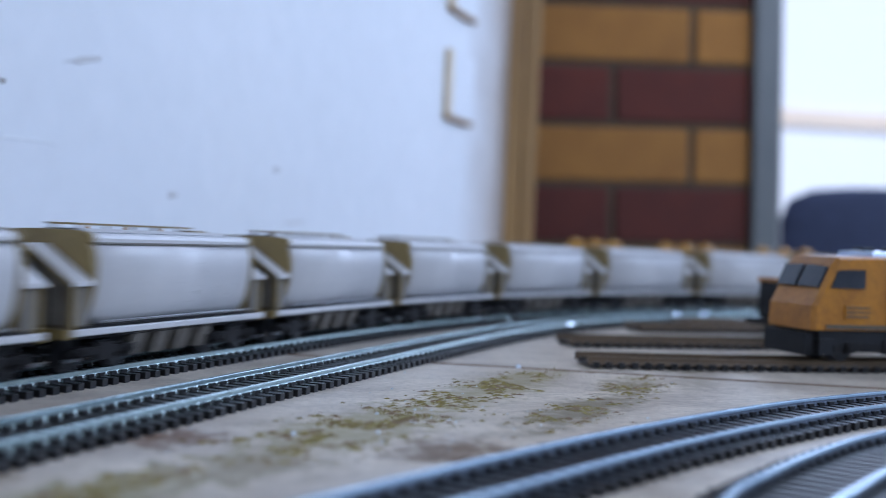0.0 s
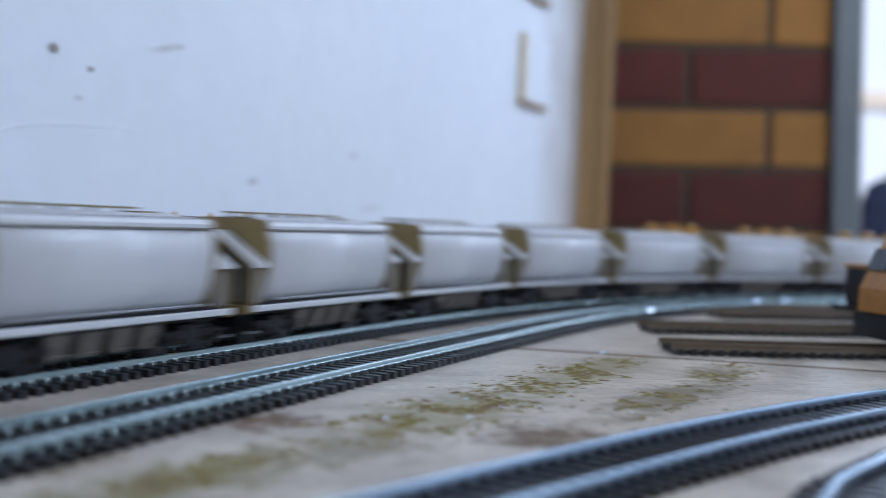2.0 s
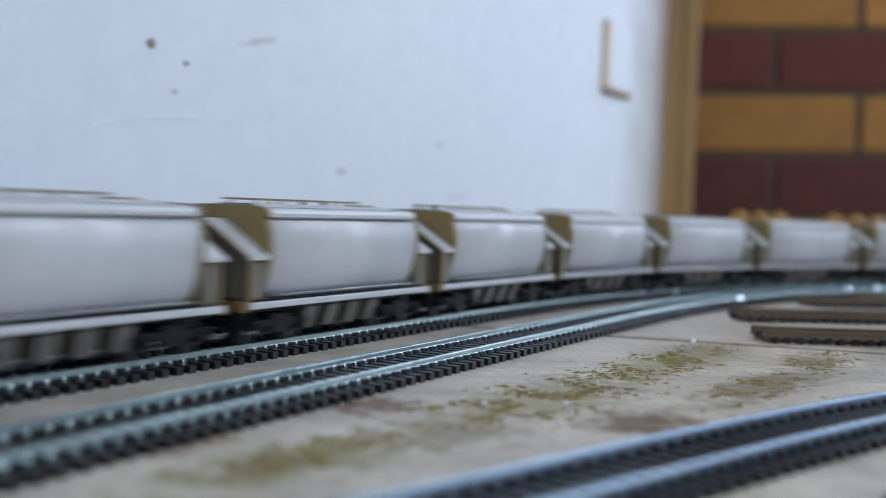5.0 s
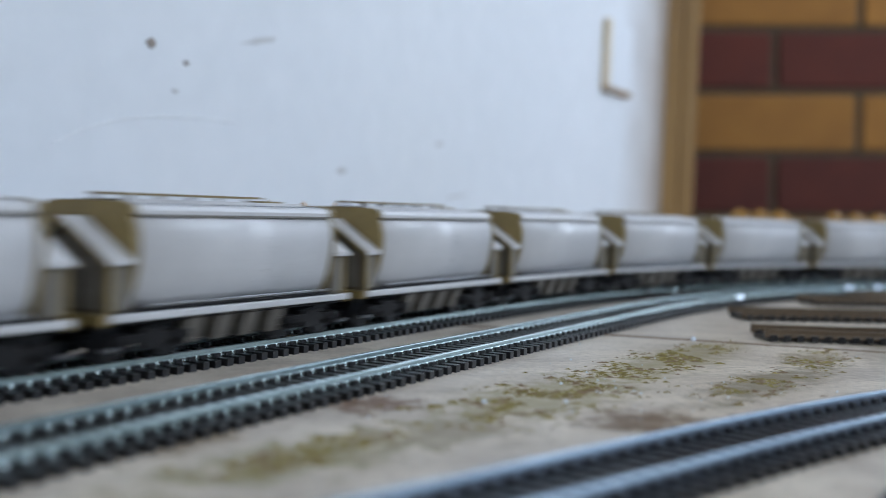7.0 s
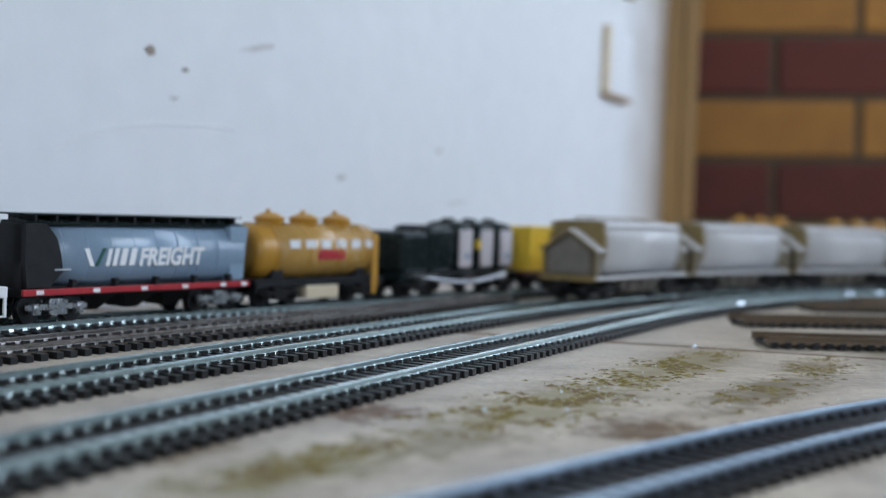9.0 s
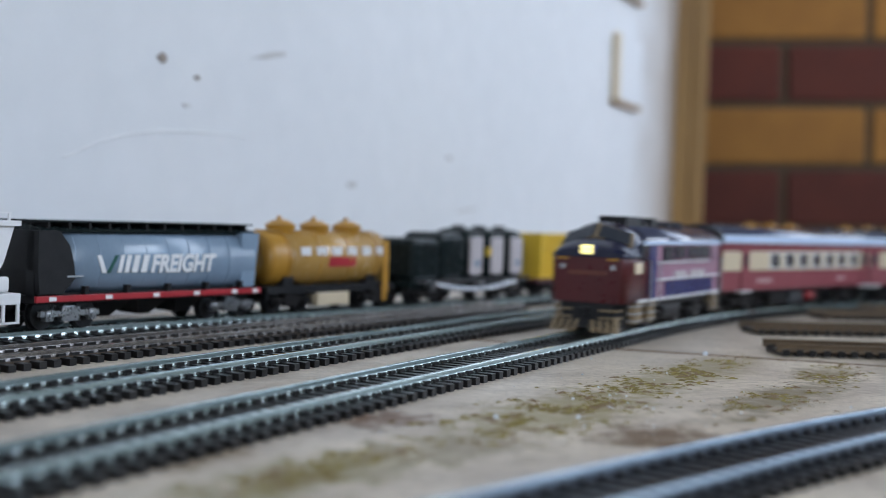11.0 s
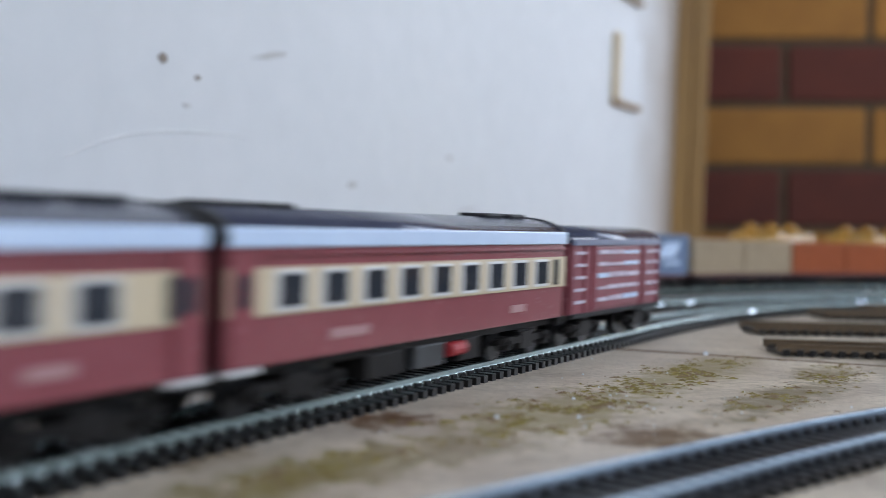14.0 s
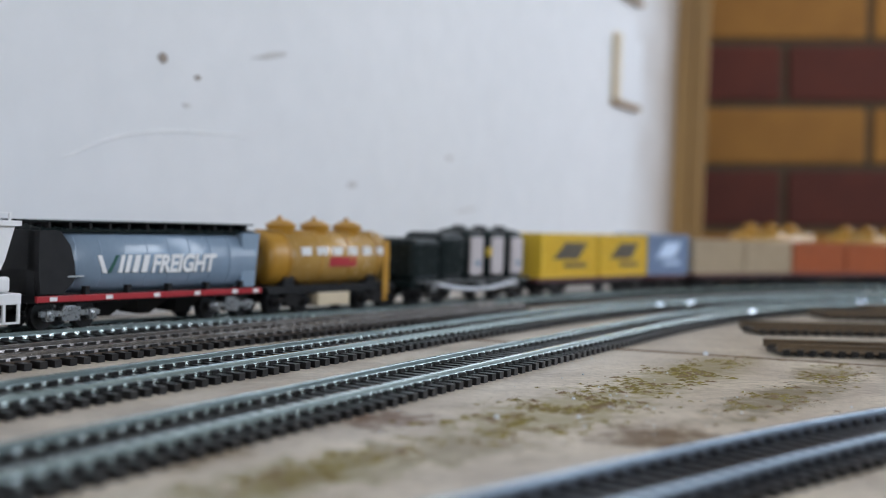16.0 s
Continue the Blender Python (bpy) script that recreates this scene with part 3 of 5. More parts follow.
scratch = thing("scratch", "long pale curved scratch on the panel", "wall mark", kind="structure")
bm = bmesh.new()
arc = [(0.3263 + 0.118 * k, 0.0671 + 0.0177 * math.sin(min(1, k * 1.6) * math.pi / 2) + 0.0008 * math.sin(9 * k)) for k in np.linspace(0, 1, 30)]
rows = []
for i, (s, z) in enumerate(arc):
    w = 0.0005 * (0.4 + abs(math.sin(i * 1.7)))
    rows.append([on_wall(s, z - w, WALL_C + 0.0001), on_wall(s, z + w, WALL_C + 0.0001), on_wall(s, z + w * 0.7, WALL_C + 0.0004), on_wall(s, z - w * 0.7, WALL_C + 0.0004)])
loft(bm, rows)
part("mark", bm, M_WHITE, scratch)

# two boxes of cardboard-edged paper fixed to the panel
for zz in (0.160, 0.262):
    holder = thing("paper_holder", "white plate with yellowed edges fixed to the panel", "wall plate", "plates on the panel")
    for nm, s0, s1, z0, z1, dep, mt in (("plate", 0.984, 1.046, zz + 0.004, zz + 0.066, 0.005, M_WALL), ("side_edge", 0.975, 0.984, zz + 0.004, zz + 0.066, 0.006, M_CREAM), ("lower_edge", 0.975, 1.046, zz, zz + 0.004, 0.006, M_TIMBER)):
        bm2 = bmesh.new()
        p, q, w = AIM * s0 + SIDE * WALL_C, AIM * s1 + SIDE * WALL_C, SIDE * dep
        loft(bm2, [[(v.x, v.y, z) for v in (p, q, q + w, p + w)] for z in (z0, z1)])
        part(nm, bm2, mt, holder)

# timber post at the panel's end, with its second strip
post = thing("timber_post", "pale pine post at the end of the white panel", "post", kind="structure")
p = AIM * 1.197 + SIDE * -0.345
part("stud", boxed(p.x - 0.002, p.x + 0.0155, p.y - 0.012, p.y + 0.03, -0.9, 1.5, bev=0.002), M_TIMBER, post)
part("batten", boxed(p.x - 0.020, p.x - 0.0022, p.y - 0.011, p.y + 0.03, -0.9, 1.5, bev=0.002), M_TIMBER, post)

BRICK_Y = 1.553
wall_brick = thing("wall_brick", "brick pier in alternating yellow and red-brown courses", "wall", kind="structure", m=ROOM)
part("mortar", boxed(-0.30, 0.688, BRICK_Y + 0.004, BRICK_Y + 0.11, -0.9, 1.5), M_MORTAR, wall_brick)


def place(ob, m):
    ob.matrix_world = m
    return ob


doorway = thing("doorway", "grey painted door frame beside the brick pier", "door frame", kind="structure", m=ROOM)
part("jamb", boxed(0.689, 0.730, BRICK_Y - 0.012, BRICK_Y + 0.12, -0.9, 1.5, bev=0.003), M_GREY_FRAME, doorway)
part("stop", boxed(0.730, 0.746, BRICK_Y + 0.02, BRICK_Y + 0.12, -0.9, 1.5), M_WORN, doorway)
part("jamb", boxed(1.66, 1.70, BRICK_Y - 0.012, BRICK_Y + 0.12, -0.9, 1.5, bev=0.003), M_GREY_FRAME, doorway)
for nm, a in (("wall_far", (1.70, 2.6, BRICK_Y, BRICK_Y + 0.11, -0.9, 1.5)), ("wall_behind_low", (-2.8, 2.6, -3.0, -2.9, -0.9, 0.2)), ("wall_behind_top", (-2.8, 2.6, -3.0, -2.9, 1.3, 1.5)), ("wall_behind_end", (-2.8, -1.55, -3.0, -2.9, 0.2, 1.3)), ("wall_behind_pier", (0.05, 2.6, -3.0, -2.9, 0.2, 1.3)), ("wall_right_low", (2.5, 2.6, -2.9, BRICK_Y, -0.9, 0.05)), ("wall_right_pier", (2.5, 2.6, -2.9, -1.6, 0.05, 1.5)), ("wall_right_end", (2.5, 2.6, 0.9, BRICK_Y, 0.05, 1.5)), ("wall_left", (-2.8, -2.7, -2.9, BRICK_Y, -0.9, 1.5)), ("wall_back", (-2.7, -0.30, BRICK_Y, BRICK_Y + 0.11, -0.9, 1.5)), ("ceiling", (-2.8, 2.6, -3.0, BRICK_Y + 0.11, 1.5, 1.6))):
    ob = part(nm, boxed(*a), M_PLASTER, None, "plain light plaster")
    place(ob, ROOM)
    tagged(ob, category="ceiling" if nm == "ceiling" else "wall", kind="structure")
floor_ob = part("floor", boxed(-60, 60, -60, 60, -1.0, -0.9), M_FLOOR, None, "grey concrete floor running out of doors")
tagged(floor_ob, category="floor", kind="structure")
M_OUT = mat("sunlit_rendered_wall", (0.82, 0.82, 0.82), (0.78, 0.78, 0.77), 0.8, emit=0)
M_OUT_Y = mat("sandy_trim", (0.74, 0.62, 0.48), (0.7, 0.58, 0.45), 0.8)
backdrop = thing("backdrop", "sunlit white rendered wall outside with a sandy band", "backdrop", kind="structure")
part("wall", boxed(0.5, 9.0, 5.0, 5.1, -0.9, 3.2), M_OUT, backdrop)
part("band", boxed(0.5, 9.0, 4.985, 5.0, 0.66, 0.74), M_OUT_Y, backdrop)

# office chair beyond the doorway
chair = thing("office_chair", "dark blue fabric office chair with a rounded backrest", "chair")
chair.matrix_world = pose(1.15, 2.02, -0.9, 0, 0, 12)
bm = bmesh.new()
rings = []
for z, w in ((0.60, 0.17), (0.64, 0.205), (0.74, 0.225), (0.88, 0.232), (1.00, 0.228), (1.048, 0.21), (1.070, 0.16), (1.078, 0.08)):
    rings.append([(w * math.cos(a), 0.035 * math.sin(a) - 0.03 * (1 - (2 * w / 0.46) * abs(math.cos(a))), z) for a in np.linspace(0, 2 * math.pi, 24, endpoint=False)])
loft(bm, rings, smooth=True)
part("backrest", bm, M_CHAIR, chair)
part("seat", boxed(-0.23, 0.23, -0.47, -0.03, 0.43, 0.50, bev=0.025), M_CHAIR, chair)
part("back_bar", boxed(-0.03, 0.03, -0.02, 0.005, 0.42, 0.66), M_BLACK, chair)
part("column", rodded((0, -0.25, 0.06), (0, -0.25, 0.43), 0.025), M_BLACK, chair)
for i in range(5):
    a = i * 2 * math.pi / 5
    x, y = 0.27 * math.cos(a), -0.25 + 0.27 * math.sin(a)
    leg = part("leg", rodded((0, -0.25, 0.085), (x, y, 0.06), 0.018, r2=0.012), M_BLACK, chair)
    part("castor", rodded((x - 0.012, y, 0.026), (x + 0.012, y, 0.026), 0.026, 12), M_BLACK, leg)


# ---- rolling stock ----
def bogie(parent, x, w=0.0135, base=0.021, r=0.0054, frame_mat=None, z=0.0):
    """Side frames with axle boxes, a bolster and two wheelsets."""
    fm = frame_mat or M_UNDER
    bg = new("bogie")
    bg.parent = parent
    bm = bmesh.new()
    for s in (-1, 1):
        box(bm, x - base / 2 - 0.004, x + base / 2 + 0.004, s * w - 0.0009, s * w + 0.0009, 0.0052, 0.0072)
        box(bm, x - 0.0045, x + 0.0045, s * w - 0.0012, s * w + 0.0012, 0.0034, 0.0085)
        for o in (-1, 1):
            box(bm, x + o * base / 2 - 0.0018, x + o * base / 2 + 0.0018, s * w - 0.0016, s * w + 0.0016, 0.0036, 0.0076)
            rod(bm, (x + o * base / 2, s * (w + 0.0012), 0.0055), (x + o * base / 2, s * (w + 0.0024), 0.0055), 0.0012, 8)
    box(bm, x - 0.003, x + 0.003, -w, w, 0.006, 0.009)
    part("side_frame", bm, fm, bg)
    for o in (-1, 1):
        bm = bmesh.new()
        for s in (-1, 1):
            rod(bm, (x + o * base / 2, s * 0.0072, r), (x + o * base / 2, s * 0.0098, r), r, 20)
            rod(bm, (x + o * base / 2, s * 0.0068, r), (x + o * base / 2, s * 0.0074, r), r + 0.0007, 20)
        rod(bm, (x + o * base / 2, -0.011, r), (x + o * base / 2, 0.011, r), 0.001, 8)
        part("wheelset", bm, M_WHEEL, bg)
    return bg


def coupler(parent, x):
    d = 1 if x > 0 else -1
    part("coupler", boxed(min(x, x + d * 0.005), max(x, x + d * 0.005), -0.0016, 0.0016, 0.0075, 0.0105), M_BLACK, parent)


def arc_pts(hw, z0, z1, n=10):
    """The right half of an arched roof from the eave to the crown."""
    return [(hw * math.cos(a), z0 + (z1 - z0) * math.sin(a)) for a in np.linspace(0, math.pi / 2, n)]


def grain_hopper():
    L, b0, b1, cap = 0.108, -0.0422, 0.0422, 0.0020
    v = thing("grain_hopper_wagon", "silver-grey bulged grain hopper wagon with olive bronze ends", "wagon", "hoppers of the grain train")
    half = [(0.0116, 0.0135), (0.0133, 0.0162), (0.0146, 0.0193), (0.0155, 0.0230), (0.0161, 0.0268), (0.0163, 0.0300), (0.0161, 0.0330), (0.0154, 0.0354), (0.0144, 0.0370)]
    crown = [(0.0152, 0.0372), (0.0153, 0.0384)] + [(0.0150 * math.cos(a) ** 0.6, 0.0385 + 0.0019 * math.sin(a) ** 0.6) for a in np.linspace(0.08, 1.56, 10)]
    part("body", prism(mirrored(half + [(0.0142, 0.0376)]), b0, b1, smooth=True), M_SILVER, v)
    rf = part("roof", prism(mirrored(crown), b0, b1), M_SILVER, v)
    for s in (-1, 1):
        part("roof_rib", boxed(b0 + 0.001, b1 - 0.001, *sorted((s * 0.0122, s * 0.0128)), 0.0392, 0.0402), M_STEEL, rf)
        part("hatch_rail", boxed(b0 + 0.004, b1 - 0.004, *sorted((s * 0.0068, s * 0.0076)), 0.0398, 0.0411), M_SILVER, rf)
        # gutter coloured dark to paint in the shade below the roof edge
        part("gutter", boxed(b0, b1, *sorted((s * 0.0140, s * 0.0156)), 0.0369, 0.0374), M_CHUTE, rf, "gutter with the roof edge's shade in its colour")
    wk = part("roof_walk", boxed(b0 + 0.004, b1 - 0.022, -0.0058, 0.0058, 0.0421, 0.0427), M_OLIVE, rf, "olive bronze walkway")
    for i in range(5):
        x = b0 + 0.006 + 0.0125 * i
        for y in (-0.0048, 0.0048):
            part("walk_post", boxed(x - 0.0005, x + 0.0005, y - 0.0005, y + 0.0005, 0.0394, 0.0421), M_SILVER, wk)
    part("roof_hatch", boxed(b1 - 0.017, b1 - 0.009, -0.0040, 0.0040, 0.0402, 0.0416, bev=0.0005), M_OLIVE, rf)
    for d, x0 in ((-1, b0), (1, b1)):
        x1 = d * 0.0528
        end = new("end_bay")
        end.parent = v
        # olive bulkhead up to the roof, and before it a gabled bay
        part("bulkhead", prism(mirrored([(y * 1.012, z) for y, z in half] + [(y * 1.008, z + 0.0003) for y, z in crown]), *sorted((x0, x0 + d * cap))), M_OLIVE, end)
        xe = x1 - d * 0.0012
        xb = x0 + d * cap
        part("bay", prism(mirrored([(0.0150, 0.0128), (0.0150, 0.0258), (0.0, 0.0352)]), *sorted((xb, xe))), M_BROWN, end)
        part("bay_panel", prism(mirrored([(0.0120, 0.0140), (0.0120, 0.0252), (0.0, 0.0325)]), *sorted((xe, xe + d * 0.0004))), M_CHUTE, end, "dusty end sheet")
        for s in (-1, 1):
            bm = bmesh.new()
            pl = [(0.0, 0.0353), (s * 0.0165, 0.0250), (s * 0.0165, 0.0262), (0.0, 0.0366)]
            loft(bm, [[(x, y, z) for y, z in pl] for x in sorted((xb, xe + d * 0.0012))])
            part("gable_plank", bm, M_SILVER, end, "silver sloping plank over the end bay")
            part("gable_edge", prism([(0.0, 0.0352), (s * 0.0166, 0.0248), (s * 0.0166, 0.0258), (0.0, 0.0362)], *sorted((xe + d * 0.0012, xe + d * 0.0019))), M_OLIVE, end)
            part("corner_post", boxed(*sorted((xe, xe - d * 0.0014)), s * 0.0150 - 0.0006, s * 0.0150 + 0.0006, 0.0125, 0.0258), M_OLIVE, end)
            part("bay_door", boxed(*sorted((xb + d * 0.0022, xe - d * 0.0022)), *sorted((s * 0.0148, s * 0.0153)), 0.0140, 0.0245), M_CHUTE, end)
            part("end_step", boxed(*sorted((x1 - d * 0.004, x1)), *sorted((s * 0.0142, s * 0.0160)), 0.0040, 0.0048), M_STEEL, end)
        part("end_beam", boxed(*sorted((x1 - d * 0.0015, x1 + d * 0.0012)), -0.0160, 0.0160, 0.0103, 0.0130), M_OLIVE, end)
        part("platform", boxed(*sorted((x0, x1)), -0.0155, 0.0155, 0.0112, 0.0128), M_OLIVE, end)
        coupler(v, d * L / 2)
        bogie(v, d * (L / 2 - 0.019))
    for s in (-1, 1):
        part("sill", boxed(-L / 2 + 0.002, L / 2 - 0.002, s * 0.0164 - 0.0008, s * 0.0164 + 0.0008, 0.0110, 0.0130, bev=0.0004), M_SILVER, v)
        part("grab_rail", rodded((b0 + 0.002, s * 0.0164, 0.0146), (b1 - 0.002, s * 0.0164, 0.0146), 0.0004, 6), M_STEEL, v)
    part("floor_frame", boxed(-L / 2 + 0.003, L / 2 - 0.003, -0.0150, 0.0150, 0.0100, 0.0136), M_UNDER, v)
    for x in (-0.018, -0.006, 0.006, 0.018):
        for s in (-1, 1):
            bm = bmesh.new()
            loft(bm, [[(x - 0.0040, s * 0.0030, 0.0106), (x + 0.0022, s * 0.0030, 0.0106), (x + 0.0022, s * 0.0152, 0.0106), (x - 0.0040, s * 0.0152, 0.0106)], [(x - 0.0008, s * 0.0030, 0.0030), (x + 0.0036, s * 0.0030, 0.0030), (x + 0.0036, s * 0.0112, 0.0030), (x - 0.0008, s * 0.0112, 0.0030)]])
            part("chute", bm, M_CHUTE, v, "dusty pale discharge chute")
    return v


def carriage(first_window, pitch, count, doors):
    L, hw = 0.172, 0.0163
    v = thing("passenger_carriage", "maroon passenger carriage with cream window band and dark roof", "carriage", "carriages of the passenger train")
    wins = [first_window + pitch * i for i in range(count)]
    z0, z1, zb, zt = 0.0113, 0.0366, 0.0216, 0.0313
    part("body", boxed(-L / 2, L / 2, -hw + 0.0006, hw - 0.0006, z0, z1, bev=0.0004), M_MAROON, v)
    part("roof", prism(mirrored([(hw + 0.0001, z1 - 0.0002)] + arc_pts(hw + 0.0001, z1 + 0.0008, 0.0436, 9)), -L / 2 - 0.001, L / 2 + 0.001, smooth=True), M_ROOF, v)
    for s in (-1, 1):
        y0, y1 = sorted((s * (hw - 0.0008), s * (hw + 0.0001)))
        part("cream_band", boxed(-L / 2 + 0.0004, L / 2 - 0.0004, y0, y1, zb, zt), M_CREAM, v)
        ya, yb = sorted((s * (hw - 0.0008), s * (hw + 0.0005)))
        # tall pale gutter, coloured to stand in for sheen on the roof shoulder
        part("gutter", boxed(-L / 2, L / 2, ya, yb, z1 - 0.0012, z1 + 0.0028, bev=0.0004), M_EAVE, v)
        part("rain_strip", boxed(-L / 2 + 0.001, L / 2 - 0.001, ya, yb, zt + 0.0024, zt + 0.0029), M_MAROON, v)
        for i, x in enumerate(wins):
            w = part("window", boxed(x - 0.0056, x + 0.0056, *sorted((s * (hw - 0.0004), s * (hw + 0.0006))), zb + 0.0006, zt - 0.0006, bev=0.0003), M_WHITE, v, "white framed window")
            part("pane", boxed(x - 0.0044, x + 0.0044, *sorted((s * (hw - 0.0002), s * (hw + 0.00075))), zb + 0.0015, zt - 0.0013), M_DGLASS, w)
        for x in doors:
            dr = part("door", boxed(x - 0.0036, x + 0.0036, *sorted((s * (hw - 0.0004), s * (hw + 0.0004))), 0.0120, 0.0345), M_MAROON, v)
            part("door_window", boxed(x - 0.0018, x + 0.0018, *sorted((s * (hw - 0.0002), s * (hw + 0.00055))), 0.0235, 0.0300), M_DGLASS, dr)
            part("step", boxed(x - 0.005, x + 0.005, *sorted((s * (hw - 0.002), s * (hw + 0.0012))), 0.0106, 0.0114), M_WHITE, v)
        part("end_window", boxed(0.0755, 0.0790, *sorted((s * (hw - 0.0004), s * (hw + 0.0005))), zb + 0.0008, zt - 0.0008), M_DGLASS, v)
        for x, w in ((-0.050, 0.016), (0.045, 0.010)):
            part("lettering_bar", boxed(x, x + w, *sorted((s * (hw - 0.0006), s * (hw - 0.0003))), 0.0150, 0.0172), M_FAINT, v, "small pale lettering, unreadable")
    for x in (-0.072, -0.055, 0.055, 0.072):
        part("roof_vent", boxed(x - 0.006, x + 0.006, -0.005, 0.005, 0.0432, 0.0446, bev=0.0006), M_BLACK, v)
    part("underframe", boxed(-L / 2 + 0.002, L / 2 - 0.002, -0.0125, 0.0125, 0.0090, 0.0115), M_UNDER, v)
    for a, mt, y in (((-0.030, -0.012), M_UNDER, 0.0132), ((-0.006, 0.010), M_BOX, 0.0128), ((0.018, 0.030), M_UNDER, 0.0132)):
        part("equipment_box", boxed(a[0], a[1], -y, y, 0.0030, 0.0092, bev=0.0005), mt, v)
    bm = bmesh.new()
    for s in (-1, 1):
        rod(bm, (0.0115, s * 0.0125, 0.0068), (0.0200, s * 0.0125, 0.0068), 0.0021, 12)
    part("red_cylinder", bm, M_RED, v, "bright red air reservoir")
    for d in (-1, 1):
        x = d * (L / 2)
        part("end_panel", boxed(*sorted((x - d * 0.0006, x + d * 0.0006)), -hw + 0.0010, hw - 0.0010, 0.0118, 0.0362), M_END, v, "dark maroon end panel")
        part("roof_end", prism(mirrored([(hw + 0.0003, z1 - 0.0004)] + arc_pts(hw + 0.0003, z1 + 0.0008, 0.0439, 9)), *sorted((x + d * 0.0011, x - d * 0.0016))), M_BLACK, v, "black roof end")
        part("corridor_end", boxed(min(x, x + d * 0.003), max(x, x + d * 0.003), -0.0055, 0.0055, 0.0115, 0.0345), M_BLACK, v)
        part("buffer_beam", boxed(min(x - d * 0.001, x + d * 0.001), max(x - d * 0.001, x + d * 0.001), -0.0150, 0.0150, 0.0085, 0.0115), M_BLACK, v)
        coupler(v, x)
        bogie(v, d * (L / 2 - 0.026), base=0.028)
    return v


def diesel_loco():
    """The passenger train's engine; its nose points to +x."""
    L, hw = 0.117, 0.0166
    v = thing("diesel_locomotive", "crimson and navy diesel locomotive with lit headlight", "locomotive")
    body0, body1 = -L / 2, L / 2 - 0.024
    z0, z1 = 0.0125, 0.0370
    # body side is paler than the nose because its sheen is painted in
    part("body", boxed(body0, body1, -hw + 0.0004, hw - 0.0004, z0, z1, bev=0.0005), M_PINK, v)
    part("roof", prism(mirrored([(hw, z1 - 0.0002)] + arc_pts(hw - 0.0002, z1 + 0.0006, 0.0445, 9)), body0, body1 + 0.004, smooth=True), M_ROOF, v)
    # cab and rounded nose
    bm = bmesh.new()
    rings = []
    for x, k, zt in ((body1, 1.0, 0.0440), (body1 + 0.006, 1.0, 0.0452), (body1 + 0.010, 0.99, 0.0448), (body1 + 0.014, 0.985, 0.0418), (body1 + 0.0165, 0.975, 0.0384), (body1 + 0.0205, 0.96, 0.0366), (L / 2 - 0.001, 0.91, 0.0353), (L / 2, 0.82, 0.0338)):
        prof = [(hw * k, z0), (hw * k, min(zt - 0.004, 0.0290))] + [(hw * k * math.cos(a), min(zt - 0.004, 0.0290) + (zt - min(zt - 0.004, 0.0290)) * math.sin(a)) for a in np.linspace(0.25, math.pi / 2, 6)]
        rings.append([(x, y, z) for y, z in mirrored(prof)])
    loft(bm, rings, smooth=True)
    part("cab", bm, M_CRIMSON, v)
    bm = bmesh.new()
    rings = []
    for x, k, zt in ((body1 + 0.0005, 1.012, 0.0446), (body1 + 0.006, 1.012, 0.0458), (body1 + 0.0102, 1.005, 0.0454), (body1 + 0.0143, 0.998, 0.0424), (body1 + 0.0168, 0.988, 0.0390), (body1 + 0.0207, 0.973, 0.0372), (L / 2 - 0.0007, 0.925, 0.0359), (L / 2 + 0.0004, 0.835, 0.0344)):
        zb = min(0.0310, zt - 0.003)
        prof = [(hw * k, zb), (hw * k, zb + 0.0006)] + [(hw * k * math.cos(a), zb + 0.0006 + (zt - zb - 0.0006) * math.sin(a)) for a in np.linspace(0.25, math.pi / 2, 6)]
        rings.append([(x, y, z) for y, z in mirrored(prof)])
    loft(bm, rings, smooth=True)
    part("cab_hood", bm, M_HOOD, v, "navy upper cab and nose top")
    for s in (-1, 1):
        bm = bmesh.new()
        a = [(body1 + 0.0122, s * 0.0010, 0.0438), (body1 + 0.0166, s * 0.0010, 0.0388), (body1 + 0.0158, s * 0.0138, 0.0356), (body1 + 0.0118, s * 0.0128, 0.0402)]
        loft(bm, [a, [(x + 0.0014, y * 1.03, z + 0.0008) for x, y, z in a]])
        part("windscreen", bm, M_DGLASS, v)
        mid = sum((Vector(q) for q in a), Vector()) / 4
        rim = [tuple(mid + (Vector(q) - mid) * 1.16) for q in a]
        bm = bmesh.new()
        loft(bm, [rim, [(x + 0.0009, y * 1.02, z + 0.0005) for x, y, z in rim]])
        part("windscreen_frame", bm, M_STEP, v)
        y0, y1 = sorted((s * (hw - 0.0002), s * (hw + 0.0007)))
        part("cab_window", boxed(body1 + 0.003, body1 + 0.0105, y0, y1, 0.0300, 0.0365, bev=0.0004), M_DGLASS, v)
        part("cab_door", boxed(body1 - 0.0060, body1 + 0.002, y0, y1, 0.0135, 0.0365, bev=0.0003), M_NAVY, v)
        for x0, x1, mt, a, b in ((body0 + 0.004, body0 + 0.014, M_PINK, 0.0285, 0.0355), (body0 + 0.017, body0 + 0.047, M_DGLASS, 0.0300, 0.0358), (body0 + 0.052, body0 + 0.064, M_DGLASS, 0.0300, 0.0358), (body0 + 0.068, body0 + 0.078, M_BLACK, 0.0295, 0.0358)):
            g = part("side_grille", boxed(x0, x1, y0, y1, a, b), mt, v)
            for i in range(1, 4):
                z = a + (b - a) * i / 4
                part("slat", boxed(x0, x1, y0 - 0.0002, y1 + 0.0002, z - 0.0002, z + 0.0002), M_ROOF, g)
        part("navy_panel", boxed(body0 + 0.012, body1 - 0.018, y0, y1 - 0.0003 * (s > 0), 0.0140, 0.0205), M_NAVY, v)
